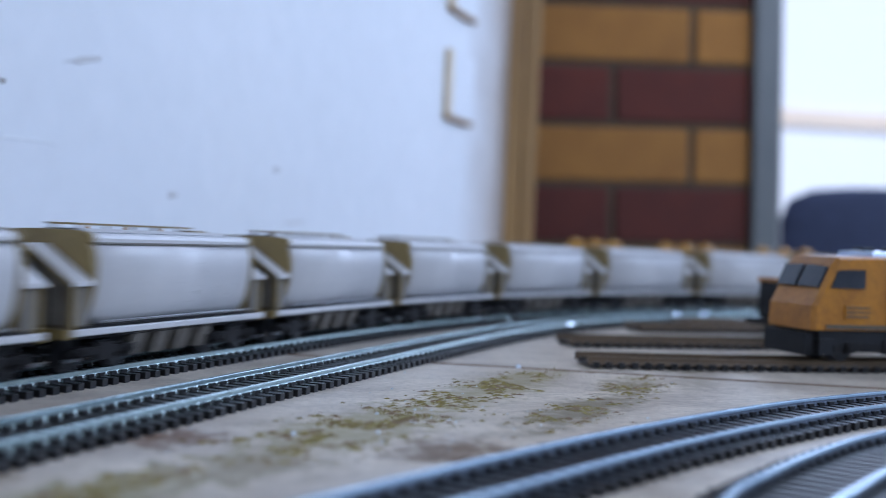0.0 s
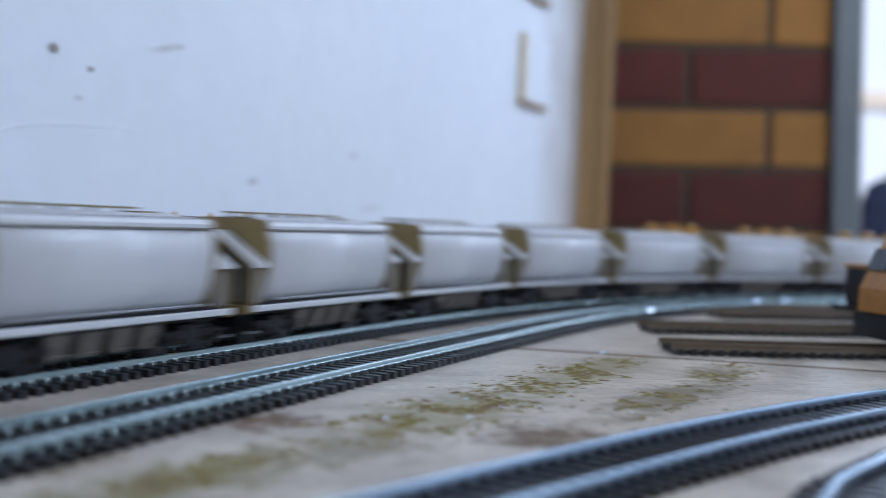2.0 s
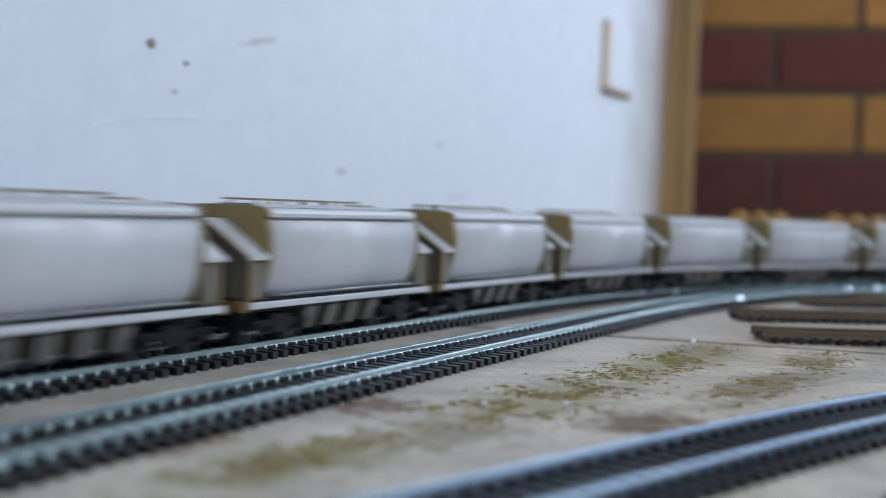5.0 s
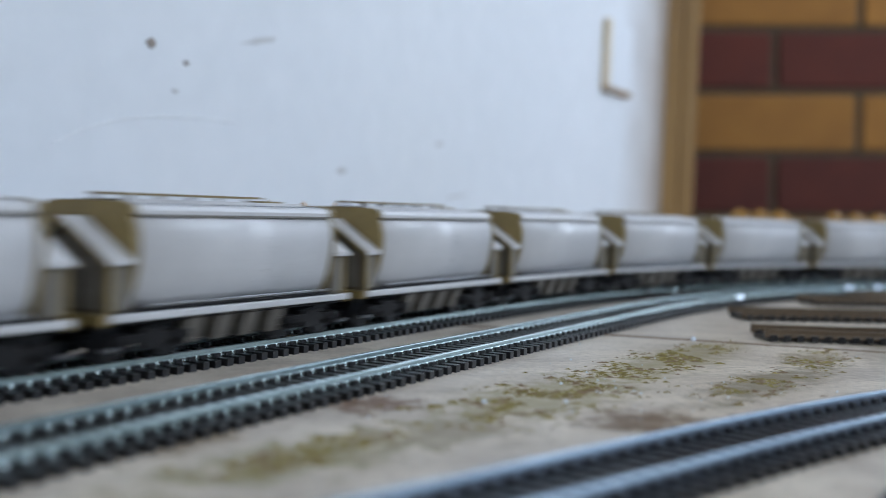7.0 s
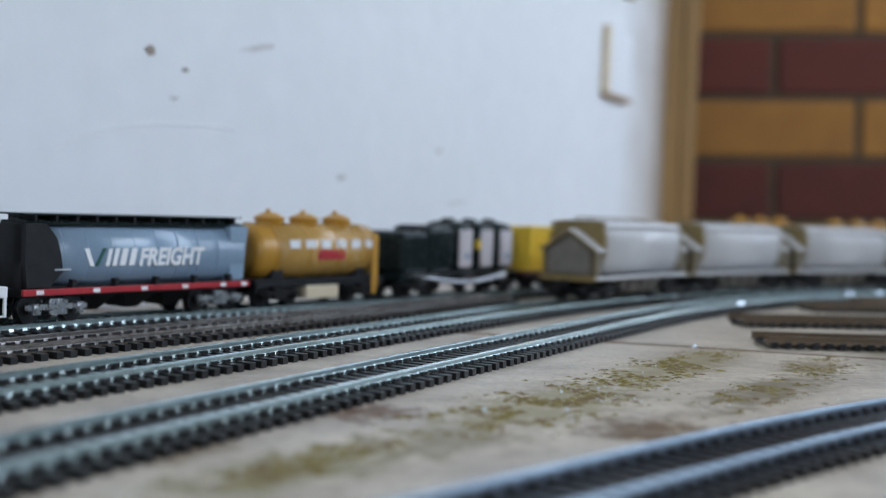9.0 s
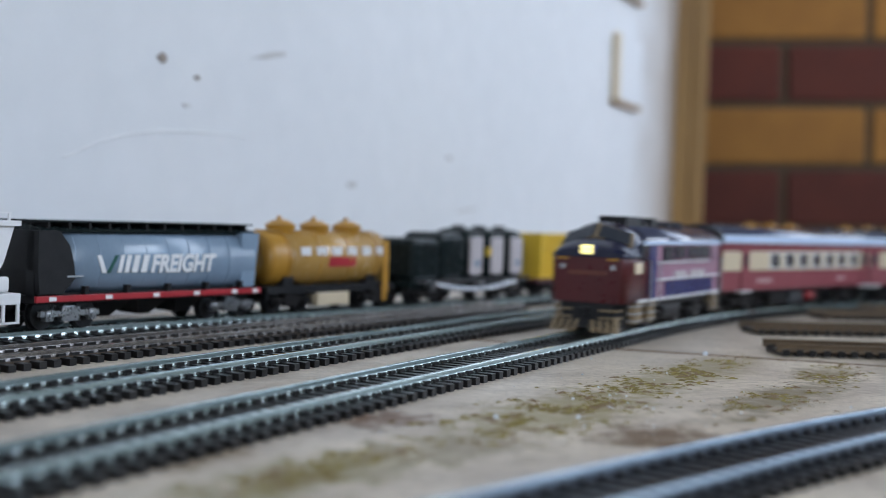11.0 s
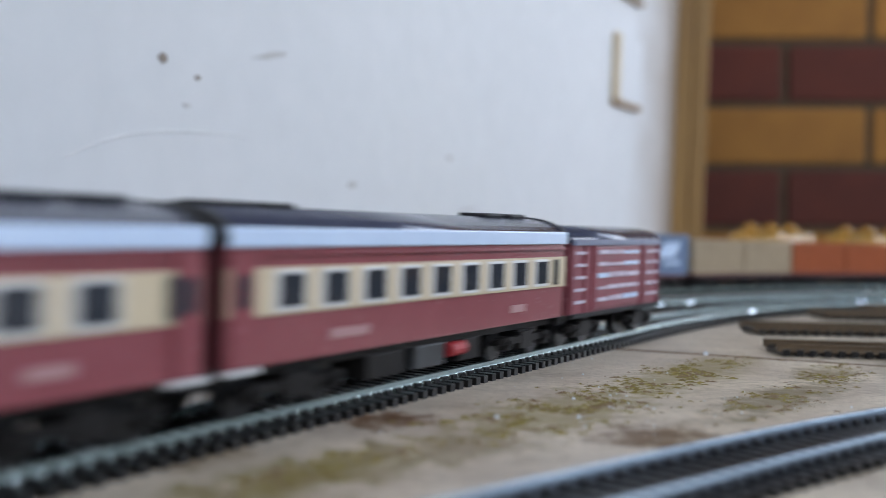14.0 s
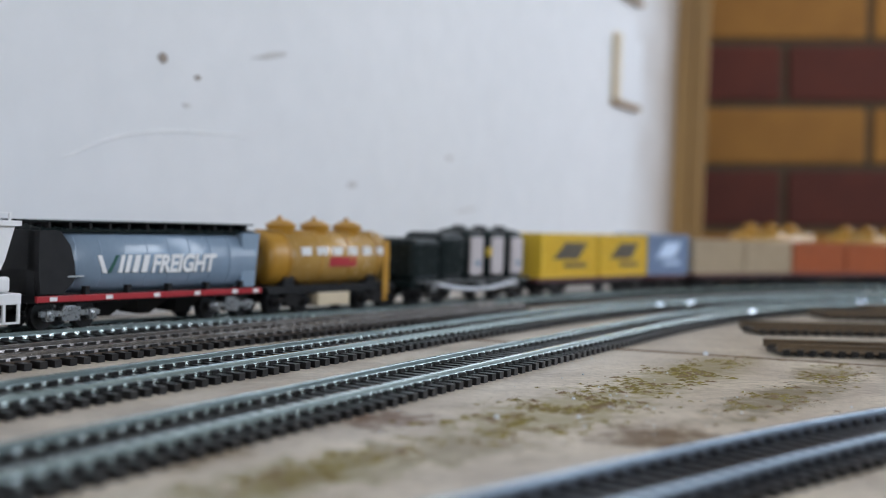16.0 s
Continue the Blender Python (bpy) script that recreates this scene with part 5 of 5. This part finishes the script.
def heavy_loco():
    """Parked engine with a sloping cab nose towards -x."""
    L, hw = 0.200, 0.0165
    v = thing("parked_diesel_locomotive", "orange-yellow and green diesel locomotive parked on a siding", "locomotive")
    bm = bmesh.new()
    sec = [(-0.100, 0.0120), (-0.0994, 0.0210), (-0.0965, 0.0262), (-0.0912, 0.0365), (-0.0885, 0.0395), (-0.058, 0.0405), (-0.045, 0.0405), (-0.045, 0.0125)]
    soft = [(x + (0.0015 if x < -0.09 else 0), z - (0.001 if z > 0.03 else 0)) for x, z in sec]
    loft(bm, [[(x, y, z) for x, z in q] for y, q in ((-hw, soft), (-hw + 0.002, sec), (hw - 0.002, sec), (hw, soft))])
    part("cab", bm, M_LOCO_Y, v)
    part("engine_hood", boxed(-0.045, -0.028, -hw, hw, 0.0125, 0.0385, bev=0.001), M_LOCO_Y, v)
    part("engine_hood", boxed(-0.028, 0.100, -hw, hw, 0.0125, 0.0385, bev=0.001), M_LOCO_G, v, "dark green long hood")
    part("roof", prism(mirrored([(0.013, 0.0383), (0.011, 0.0418), (0.0, 0.0425)]), -0.070, 0.098), M_EAVE, v)
    for s in (-1, 1):
        bm = bmesh.new()
        y0, y1 = sorted((s * (hw - 0.0002), s * (hw + 0.0006)))
        q = [(-0.0925, 0.0278), (-0.0895, 0.0345), (-0.0770, 0.0350), (-0.0770, 0.0278)]
        loft(bm, [[(x, y0, z) for x, z in q], [(x, y1, z) for x, z in q]])
        part("cab_window", bm, M_DGLASS, v)
        part("cab_door", boxed(-0.056, -0.047, y0, y1, 0.0100, 0.0365, bev=0.0003), M_LOCO_Y, v)
        bm = bmesh.new()
        a = [(-0.0962, s * 0.0012, 0.0274), (-0.0920, s * 0.0012, 0.0356), (-0.0920, s * 0.0140, 0.0352), (-0.0958, s * 0.0140, 0.0274)]
        loft(bm, [a, [(x - 0.0012, y, z + 0.0008) for x, y, z in a]])
        part("windscreen", bm, M_DGLASS, v)
        part("lettering_bar", boxed(-0.042, -0.031, y0, y1, 0.0225, 0.0300), M_BROWN, v, "dark emblem shape")
        for a in (-0.0640, -0.0570, -0.0460, -0.0290):
            part("panel_seam", boxed(a, a + 0.0006, y0, y1, 0.0130, 0.0380), M_BROWN, v)
        for a, b, z0, z1 in ((-0.0630, -0.0585, 0.0225, 0.0340), (-0.0440, -0.0310, 0.0320, 0.0360), (-0.0860, -0.0740, 0.0165, 0.0215)):
            g = part("side_hatch", boxed(a, b, y0, y1 - 0.0002 * (s > 0), z0, z1), M_LOCO_Y, v)
            for i in range(3):
                z = z0 + (z1 - z0) * (i + 0.5) / 3
                part("louvre", boxed(a + 0.0006, b - 0.0006, *sorted((s * (hw + 0.0003), s * (hw + 0.0009))), z - 0.0003, z + 0.0003), M_BROWN, g)
        part("grime_band", boxed(-0.094, -0.0285, y0, y1 - 0.0003 * (s > 0), 0.0127, 0.0142), M_BROWN, v, "grimy lower edge")
        part("handrail", rodded((-0.0652, s * (hw + 0.0012), 0.0135), (-0.0652, s * (hw + 0.0012), 0.0270), 0.0003, 6), M_STEEL, v)
        for x in (-0.094, -0.058, 0.095):
            part("cab_steps", boxed(x - 0.003, x + 0.003, *sorted((s * (hw - 0.004), s * (hw + 0.001))), 0.0030, 0.0090), M_BLACK, v)
    for x in (-0.066, -0.052):
        part("horn", boxed(x - 0.003, x + 0.003, -0.004, 0.004, 0.0400, 0.0436, bev=0.0006), M_BLACK, v)
    part("underframe", boxed(-0.096, 0.098, -0.0155, 0.0155, 0.0065, 0.0126), M_BLACK, v)
    part("pilot", boxed(-0.1015, -0.098, -0.0145, 0.0145, 0.0025, 0.0110), M_BLACK, v)
    part("fuel_tank", boxed(-0.024, 0.026, -0.0150, 0.0150, 0.0025, 0.0068, bev=0.001), M_BLACK, v)
    for d in (-1, 1):
        bogie(v, d * 0.062, base=0.040, w=0.0148, r=0.0058)
        part("bogie_guard", boxed(d * 0.062 - 0.027, d * 0.062 + 0.027, -0.0155, 0.0155, 0.0040, 0.0066), M_UNDER, v)
    return v


def second_loco():
    v = thing("dark_diesel_locomotive", "dark locomotive with an orange nose band parked on a siding", "locomotive")
    part("hood", boxed(-0.075, 0.080, -0.0120, 0.0120, 0.0090, 0.0340, bev=0.0015), M_NAVY, v)
    part("nose", boxed(-0.092, -0.075, -0.0125, 0.0125, 0.0090, 0.0290, bev=0.002), M_BLACK, v)
    part("nose_band", boxed(-0.0925, -0.086, -0.0128, 0.0128, 0.0278, 0.0298, bev=0.0006), M_LOCO_Y, v)
    part("cab", boxed(-0.060, -0.035, -0.0150, 0.0150, 0.0090, 0.0400, bev=0.001), M_BLACK, v)
    part("footplate", boxed(-0.096, 0.090, -0.0155, 0.0155, 0.0068, 0.0092), M_BLACK, v)
    for d in (-1, 1):
        bogie(v, d * 0.060, base=0.034)
    return v


# ---- parked stock ----
white_wagon = thing("white_wagon", "white hopper wagon with an end platform and ladder", "wagon", "parked goods wagons")
bm = bmesh.new()
secw = [(-0.05, 0.013), (0.030, 0.013), (0.036, 0.024), (0.0400, 0.0365), (-0.05, 0.0365)]
loft(bm, [[(x, y, z) for x, z in secw] for y in (-0.0145, 0.0145)])
part("body", bm, M_WHITE, white_wagon)
part("roof_edge", boxed(-0.05, 0.0415, -0.0155, 0.0155, 0.0355, 0.0372), M_WHITE, white_wagon)
part("platform", boxed(-0.05, 0.0420, -0.0155, 0.0155, 0.0098, 0.0135, bev=0.0004), M_WHITE, white_wagon)
for s in (-1, 1):
    part("roof_rail", boxed(-0.03, 0.039, *sorted((s * 0.0130, s * 0.0138)), 0.0395, 0.0400), M_WHITE, white_wagon)
    for x in (0.022, 0.030, 0.038):
        part("rail_post", boxed(x, x + 0.0007, *sorted((s * 0.0130, s * 0.0138)), 0.0370, 0.0396), M_WHITE, white_wagon)
    for x in (0.030, 0.0355, 0.041):
        part("ladder_post", boxed(x - 0.0005, x + 0.0005, *sorted((s * 0.0148, s * 0.0156)), 0.0035, 0.0100), M_WHITE, white_wagon)
    part("ladder_rung", boxed(0.030, 0.041, *sorted((s * 0.0148, s * 0.0156)), 0.0035, 0.0042), M_WHITE, white_wagon)
    part("brake_gear", boxed(0.028, 0.038, *sorted((s * 0.0125, s * 0.0150)), 0.0140, 0.0190, bev=0.0008), M_WHITE, white_wagon)
bogie(white_wagon, 0.018)
bogie(white_wagon, -0.030)
white_wagon.matrix_world = LINE_4.stand(-0.0865, 0.04)

v = steel_grain_hopper()
v.matrix_world = LINE_4.stand(0.0145, 0.075) @ Matrix.Diagonal((0.81, 0.93, 0.935, 1))
tank = tank_wagon()
tank.matrix_world = LINE_4.stand(0.114, 0.055) @ Matrix.Diagonal((0.78, 0.93, 0.95, 1))
v = cement_wagon()
v.matrix_world = LINE_4.stand(0.2185, 0.06) @ Matrix.Diagonal((1, 0.95, 0.95, 1))


def load(line, s, base, length, pieces, label):
    """A flat wagon and the containers standing on it."""
    w = flat_wagon(length, label)
    m = line.stand(s, base)
    w.matrix_world = m
    for x, ln, h, mt, lb, mk in pieces:
        c = container(ln, h, mt, lb, mk)
        c.matrix_world = m @ pose(x, 0, 0)


load(LINE_4, 0.3457, 0.08, 0.132, [(-0.0315, 0.062, 0.0255, M_YELLOW, "yellow freight container with a dark slanted emblem", M_BROWN), (0.0325, 0.060, 0.0255, M_YELLOW, "yellow freight container with a dark slanted emblem", M_BROWN)], "maroon flat wagon under yellow containers")
load(LINE_4, 0.433, 0.035, 0.050, [(0.0, 0.048, 0.0265, M_CBLUE, "blue freight container with a pale emblem", M_EAVE)], "maroon flat wagon under a blue container")
load(LINE_4, 0.526, 0.08, 0.122, [(-0.030, 0.058, 0.0235, M_TAN, "tan corrugated freight container", None), (0.0305, 0.058, 0.0235, M_TAN, "tan corrugated freight container", None)], "maroon flat wagon under tan containers")
load(LINE_4, 0.650, 0.08, 0.122, [(-0.030, 0.058, 0.0235, M_ORANGE, "rust-orange corrugated freight container on a wagon", None), (0.0305, 0.058, 0.0235, M_ORANGE, "rust-orange corrugated freight container on a wagon", None)], "maroon flat wagon under rust-orange containers")
load(LINE_4, 0.775, 0.08, 0.122, [(-0.030, 0.058, 0.0235, M_ORANGE, "rust-orange corrugated freight container on a wagon", None), (0.0305, 0.058, 0.0235, M_ORANGE, "rust-orange corrugated freight container on a wagon", None)], "maroon flat wagon under rust-orange containers")
for s in (0.16, 0.275, 0.39):
    copy_thing(tank, LINE_5.stand(s, 0.07)).scale = (0.9, 1.0, 1.12)
v = heavy_loco()
v.matrix_world = LINE_A.stand(0.187, 0.12) @ Matrix.Diagonal((1, 1, 1.06, 1))
v = second_loco()
v.matrix_world = LINE_B.stand(0.203, 0.12)

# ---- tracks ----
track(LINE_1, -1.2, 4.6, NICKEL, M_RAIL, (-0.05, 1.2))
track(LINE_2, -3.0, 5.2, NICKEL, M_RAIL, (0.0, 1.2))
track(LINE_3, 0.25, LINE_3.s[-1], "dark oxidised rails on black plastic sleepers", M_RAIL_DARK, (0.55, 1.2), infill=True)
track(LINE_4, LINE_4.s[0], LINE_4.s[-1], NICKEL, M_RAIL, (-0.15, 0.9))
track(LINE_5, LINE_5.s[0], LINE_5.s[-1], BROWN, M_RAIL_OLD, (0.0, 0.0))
track(LINE_0, 0.0, LINE_0.s[-1], BLUE_TRACK, M_RAIL_BLUE, (0.1, 0.8))
track(LINE_M, 0.0, LINE_M.s[-1], BLUE_TRACK, M_RAIL_BLUE, (0.1, 0.6))
for ln in (LINE_A, LINE_B, LINE_C, LINE_D):
    track(ln, 0.0, ln.s[-1], BROWN, M_RAIL_OLD, (0.0, 0.35), tie=SHORT_SLEEPER, seat=0.0014, tall=1.3)

# ---- loose scatter, glue beads and rail joiners ----
rng = random.Random(7)


def flakes(patches, count, lo, hi, flat):
    """Small bent flakes strewn over long patches (x, y, half length, half width, heading)."""
    vs, fs = [], []
    for x, y, a, b, h in patches:
        for _ in range(int(count * a * b / 0.0008)):
            u, w = rng.gauss(0, a * 0.5), rng.gauss(0, b * 0.5)
            if noise.noise(Vector(((x + u) * 70, (y + w) * 70, 3))) < -0.08:
                continue
            ch, sh = math.cos(radians(h)), math.sin(radians(h))
            px, py = x + u * ch - w * sh, y + u * sh + w * ch
            r = lo + (hi - lo) * rng.random() ** 2.5
            t = rng.random() * math.pi
            i = len(vs)
            zz = flat * r * (0.5 + rng.random())
            for q in range(5):
                an = t + q * 2 * math.pi / 5
                k = r * (0.6 + 0.6 * rng.random())
                vs.append((px + 3.2 * k * math.cos(an), py + 0.7 * k * math.sin(an), -0.0003))
            vs.append((px, py, zz))
            fs += [(i + q, i + (q + 1) % 5, i + 5) for q in range(5)]
    me = bpy.data.meshes.new("flakes")
    me.from_pydata(vs, [], fs)
    return me


PATCHES = [(0.030, 0.272, 0.050, 0.016, 58), (0.078, 0.350, 0.055, 0.012, 58), (0.128, 0.362, 0.024, 0.009, 60), (0.095, 0.306, 0.045, 0.009, 55), (-0.02, 0.200, 0.030, 0.010, 50)]
for nm, lb, mt, c, lo, hi, fl in (("scatter", "olive landscape scatter stuck on the board", M_MOSS, 1300, 0.00025, 0.0011, 0.4), ("crumbs", "dark brown crumbs of dried glue on the board", M_STAIN, 520, 0.00025, 0.0012, 0.4)):
    me = flakes(PATCHES, c, lo, hi, fl)
    me.materials.append(mt)
    tagged(new(nm, me), lb, "scatter", kind="stuff")
bm = bmesh.new()
for x, y, r in [(0.098, 0.405, 0.0011), (0.014, 0.260, 0.0007), (0.036, 0.292, 0.0005), (0.034, 0.264, 0.0006), (0.047, 0.300, 0.0004)] + [(rng.gauss(0.05, 0.03), rng.gauss(0.30, 0.04), 0.00015 + 0.00025 * rng.random()) for _ in range(45)]:
    bmesh.ops.create_icosphere(bm, subdivisions=2, radius=r, matrix=pose(x, y, r * 0.4))
me = bpy.data.meshes.new("glue_beads")
bm.to_mesh(me)
bm.free()
me.materials.append(M_SPARK)
tagged(new("glue_beads", me), "clear shiny beads of glue on the board", "glue", kind="stuff")


def joiner(line, s, side, ln=0.008):
    m = line.stand(s, 0.01, 0.0)
    j = thing("rail_joiner", "bright metal rail joiner on the rail", "rail joiner", "rail joiners", m=m)
    part("sleeve", rodded((-ln / 2, side * 0.00855, SL_H + 0.0010), (ln / 2, side * 0.00855, SL_H + 0.0010), 0.0015, 16), M_JOINER, j)


def nearest(place):
    """The main line, length and side of the rail that passes nearest to a place."""
    q = Vector(place)
    found = []
    for line in (LINE_1, LINE_2):
        for s in np.arange(0.3, 1.1, 0.002):
            p, d = line.at(s), line.aim(s)
            for side in (-1, 1):
                r = p + Vector((-d.y, d.x)) * side * 0.00855
                found.append(((r - q).length, s, side, line))
    return min(found, key=lambda f: f[0])


for spot in ((0.149, 0.629), (0.159, 0.586), (0.287, 0.717), (0.262, 0.700), (0.128, 0.600)):
    gap, s, side, line = nearest(spot)
    joiner(line, s, side)

# ---- moving trains ----
HOP_PITCH = 0.1161
HOPPERS = []
first = grain_hopper()
for i in range(27):
    HOPPERS.append(first if i == 0 else copy_thing(first, Matrix.Identity(4)))
LOCO = diesel_loco()
LOCO.scale = (1.05, 1, 0.955)
# a guard's carriage, a half-blank one, and one with windows all along
CARS = [carriage(-0.0325, 0.0162, 7, (-0.0635, 0.0815)), carriage(-0.0385, 0.0162, 7, (-0.0815, 0.0815)), carriage(-0.0660, 0.0164, 9, (-0.0815,))]
VAN = louvre_van()
for ob, k in zip(CARS + [VAN], (1.015, 1.015, 1.015, 1.22)):
    ob.scale = (k, 1, 1)


HOP_ROWS = [(-0.5, -1.949), (0, -1.8235), (1.5, -1.446), (2, -1.316), (3, -1.0684), (5.5, -0.426), (6, -0.292), (6.5, -0.1615), (7, -0.028), (7.5, 0.108), (8, 0.2514), (8.5, 0.3880), (9, 0.530), (11.3, 1.15), (13, 1.5), (16.5, 1.9)]


def hop_tail(t):
    """How far the last hopper's tail has come along its line."""
    return float(np.interp(t, [r[0] for r in HOP_ROWS], [r[1] for r in HOP_ROWS])) - 0.0112


def car_front(t):
    return float(np.interp(t, [-0.5, 11.3, 11.5, 12, 12.5, 13, 13.5, 14, 14.5, 15, 16.5], [3.357, 0.471, 0.423, 0.2975, 0.1747, 0.0465, -0.0723, -0.198, -0.309, -0.432, -0.799]))


# ---- bricks, last of the pieces ----
def brick_mesh(name, material, w):
    bm = boxed(-w / 2, w / 2, 0, 0.05, 0.005, 0.0825, bev=0.003)
    me = bpy.data.meshes.new(name)
    bm.to_mesh(me)
    bm.free()
    me.materials.append(material)
    return me


for k in range(-3, 8):
    z = 0.123 + 0.0875 * (k - 1)
    red = (k % 2) == 0
    joint_x = 0.478 if red else 0.598
    for i in range(-4, 3):
        a, b = joint_x + 0.24 * i + 0.005, joint_x + 0.24 * (i + 1) - 0.005
        a, b = max(a, -0.29), min(b, 0.687)
        if b - a < 0.02:
            continue
        key = ("red_brick" if red else "yellow_brick") + str(round(b - a, 3))
        me = bpy.data.meshes.get(key) or brick_mesh(key, M_RBRICK if red else M_YBRICK, b - a)
        ob = new("brick", me)
        ob.parent = wall_brick
        ob.matrix_local = pose((a + b) / 2, BRICK_Y, z)


def motions():
    times = [round(0.25 * i, 2) for i in range(65)]
    for i, ob in enumerate(HOPPERS):
        walk(ob, [(t, LINE_2.stand(hop_tail(t) + 0.054 + HOP_PITCH * i, 0.07)) for t in times])
    walk(LOCO, [(t, LINE_1.stand(car_front(t) - 0.018 - 0.0614, 0.084, way=-1)) for t in times])
    for i, ob in enumerate(CARS):
        walk(ob, [(t, LINE_1.stand(car_front(t) + (0.0873, 0.2688, 0.4503)[i], 0.12)) for t in times])
    walk(VAN, [(t, LINE_1.stand(car_front(t) + 0.5905, 0.05)) for t in times])


motions()
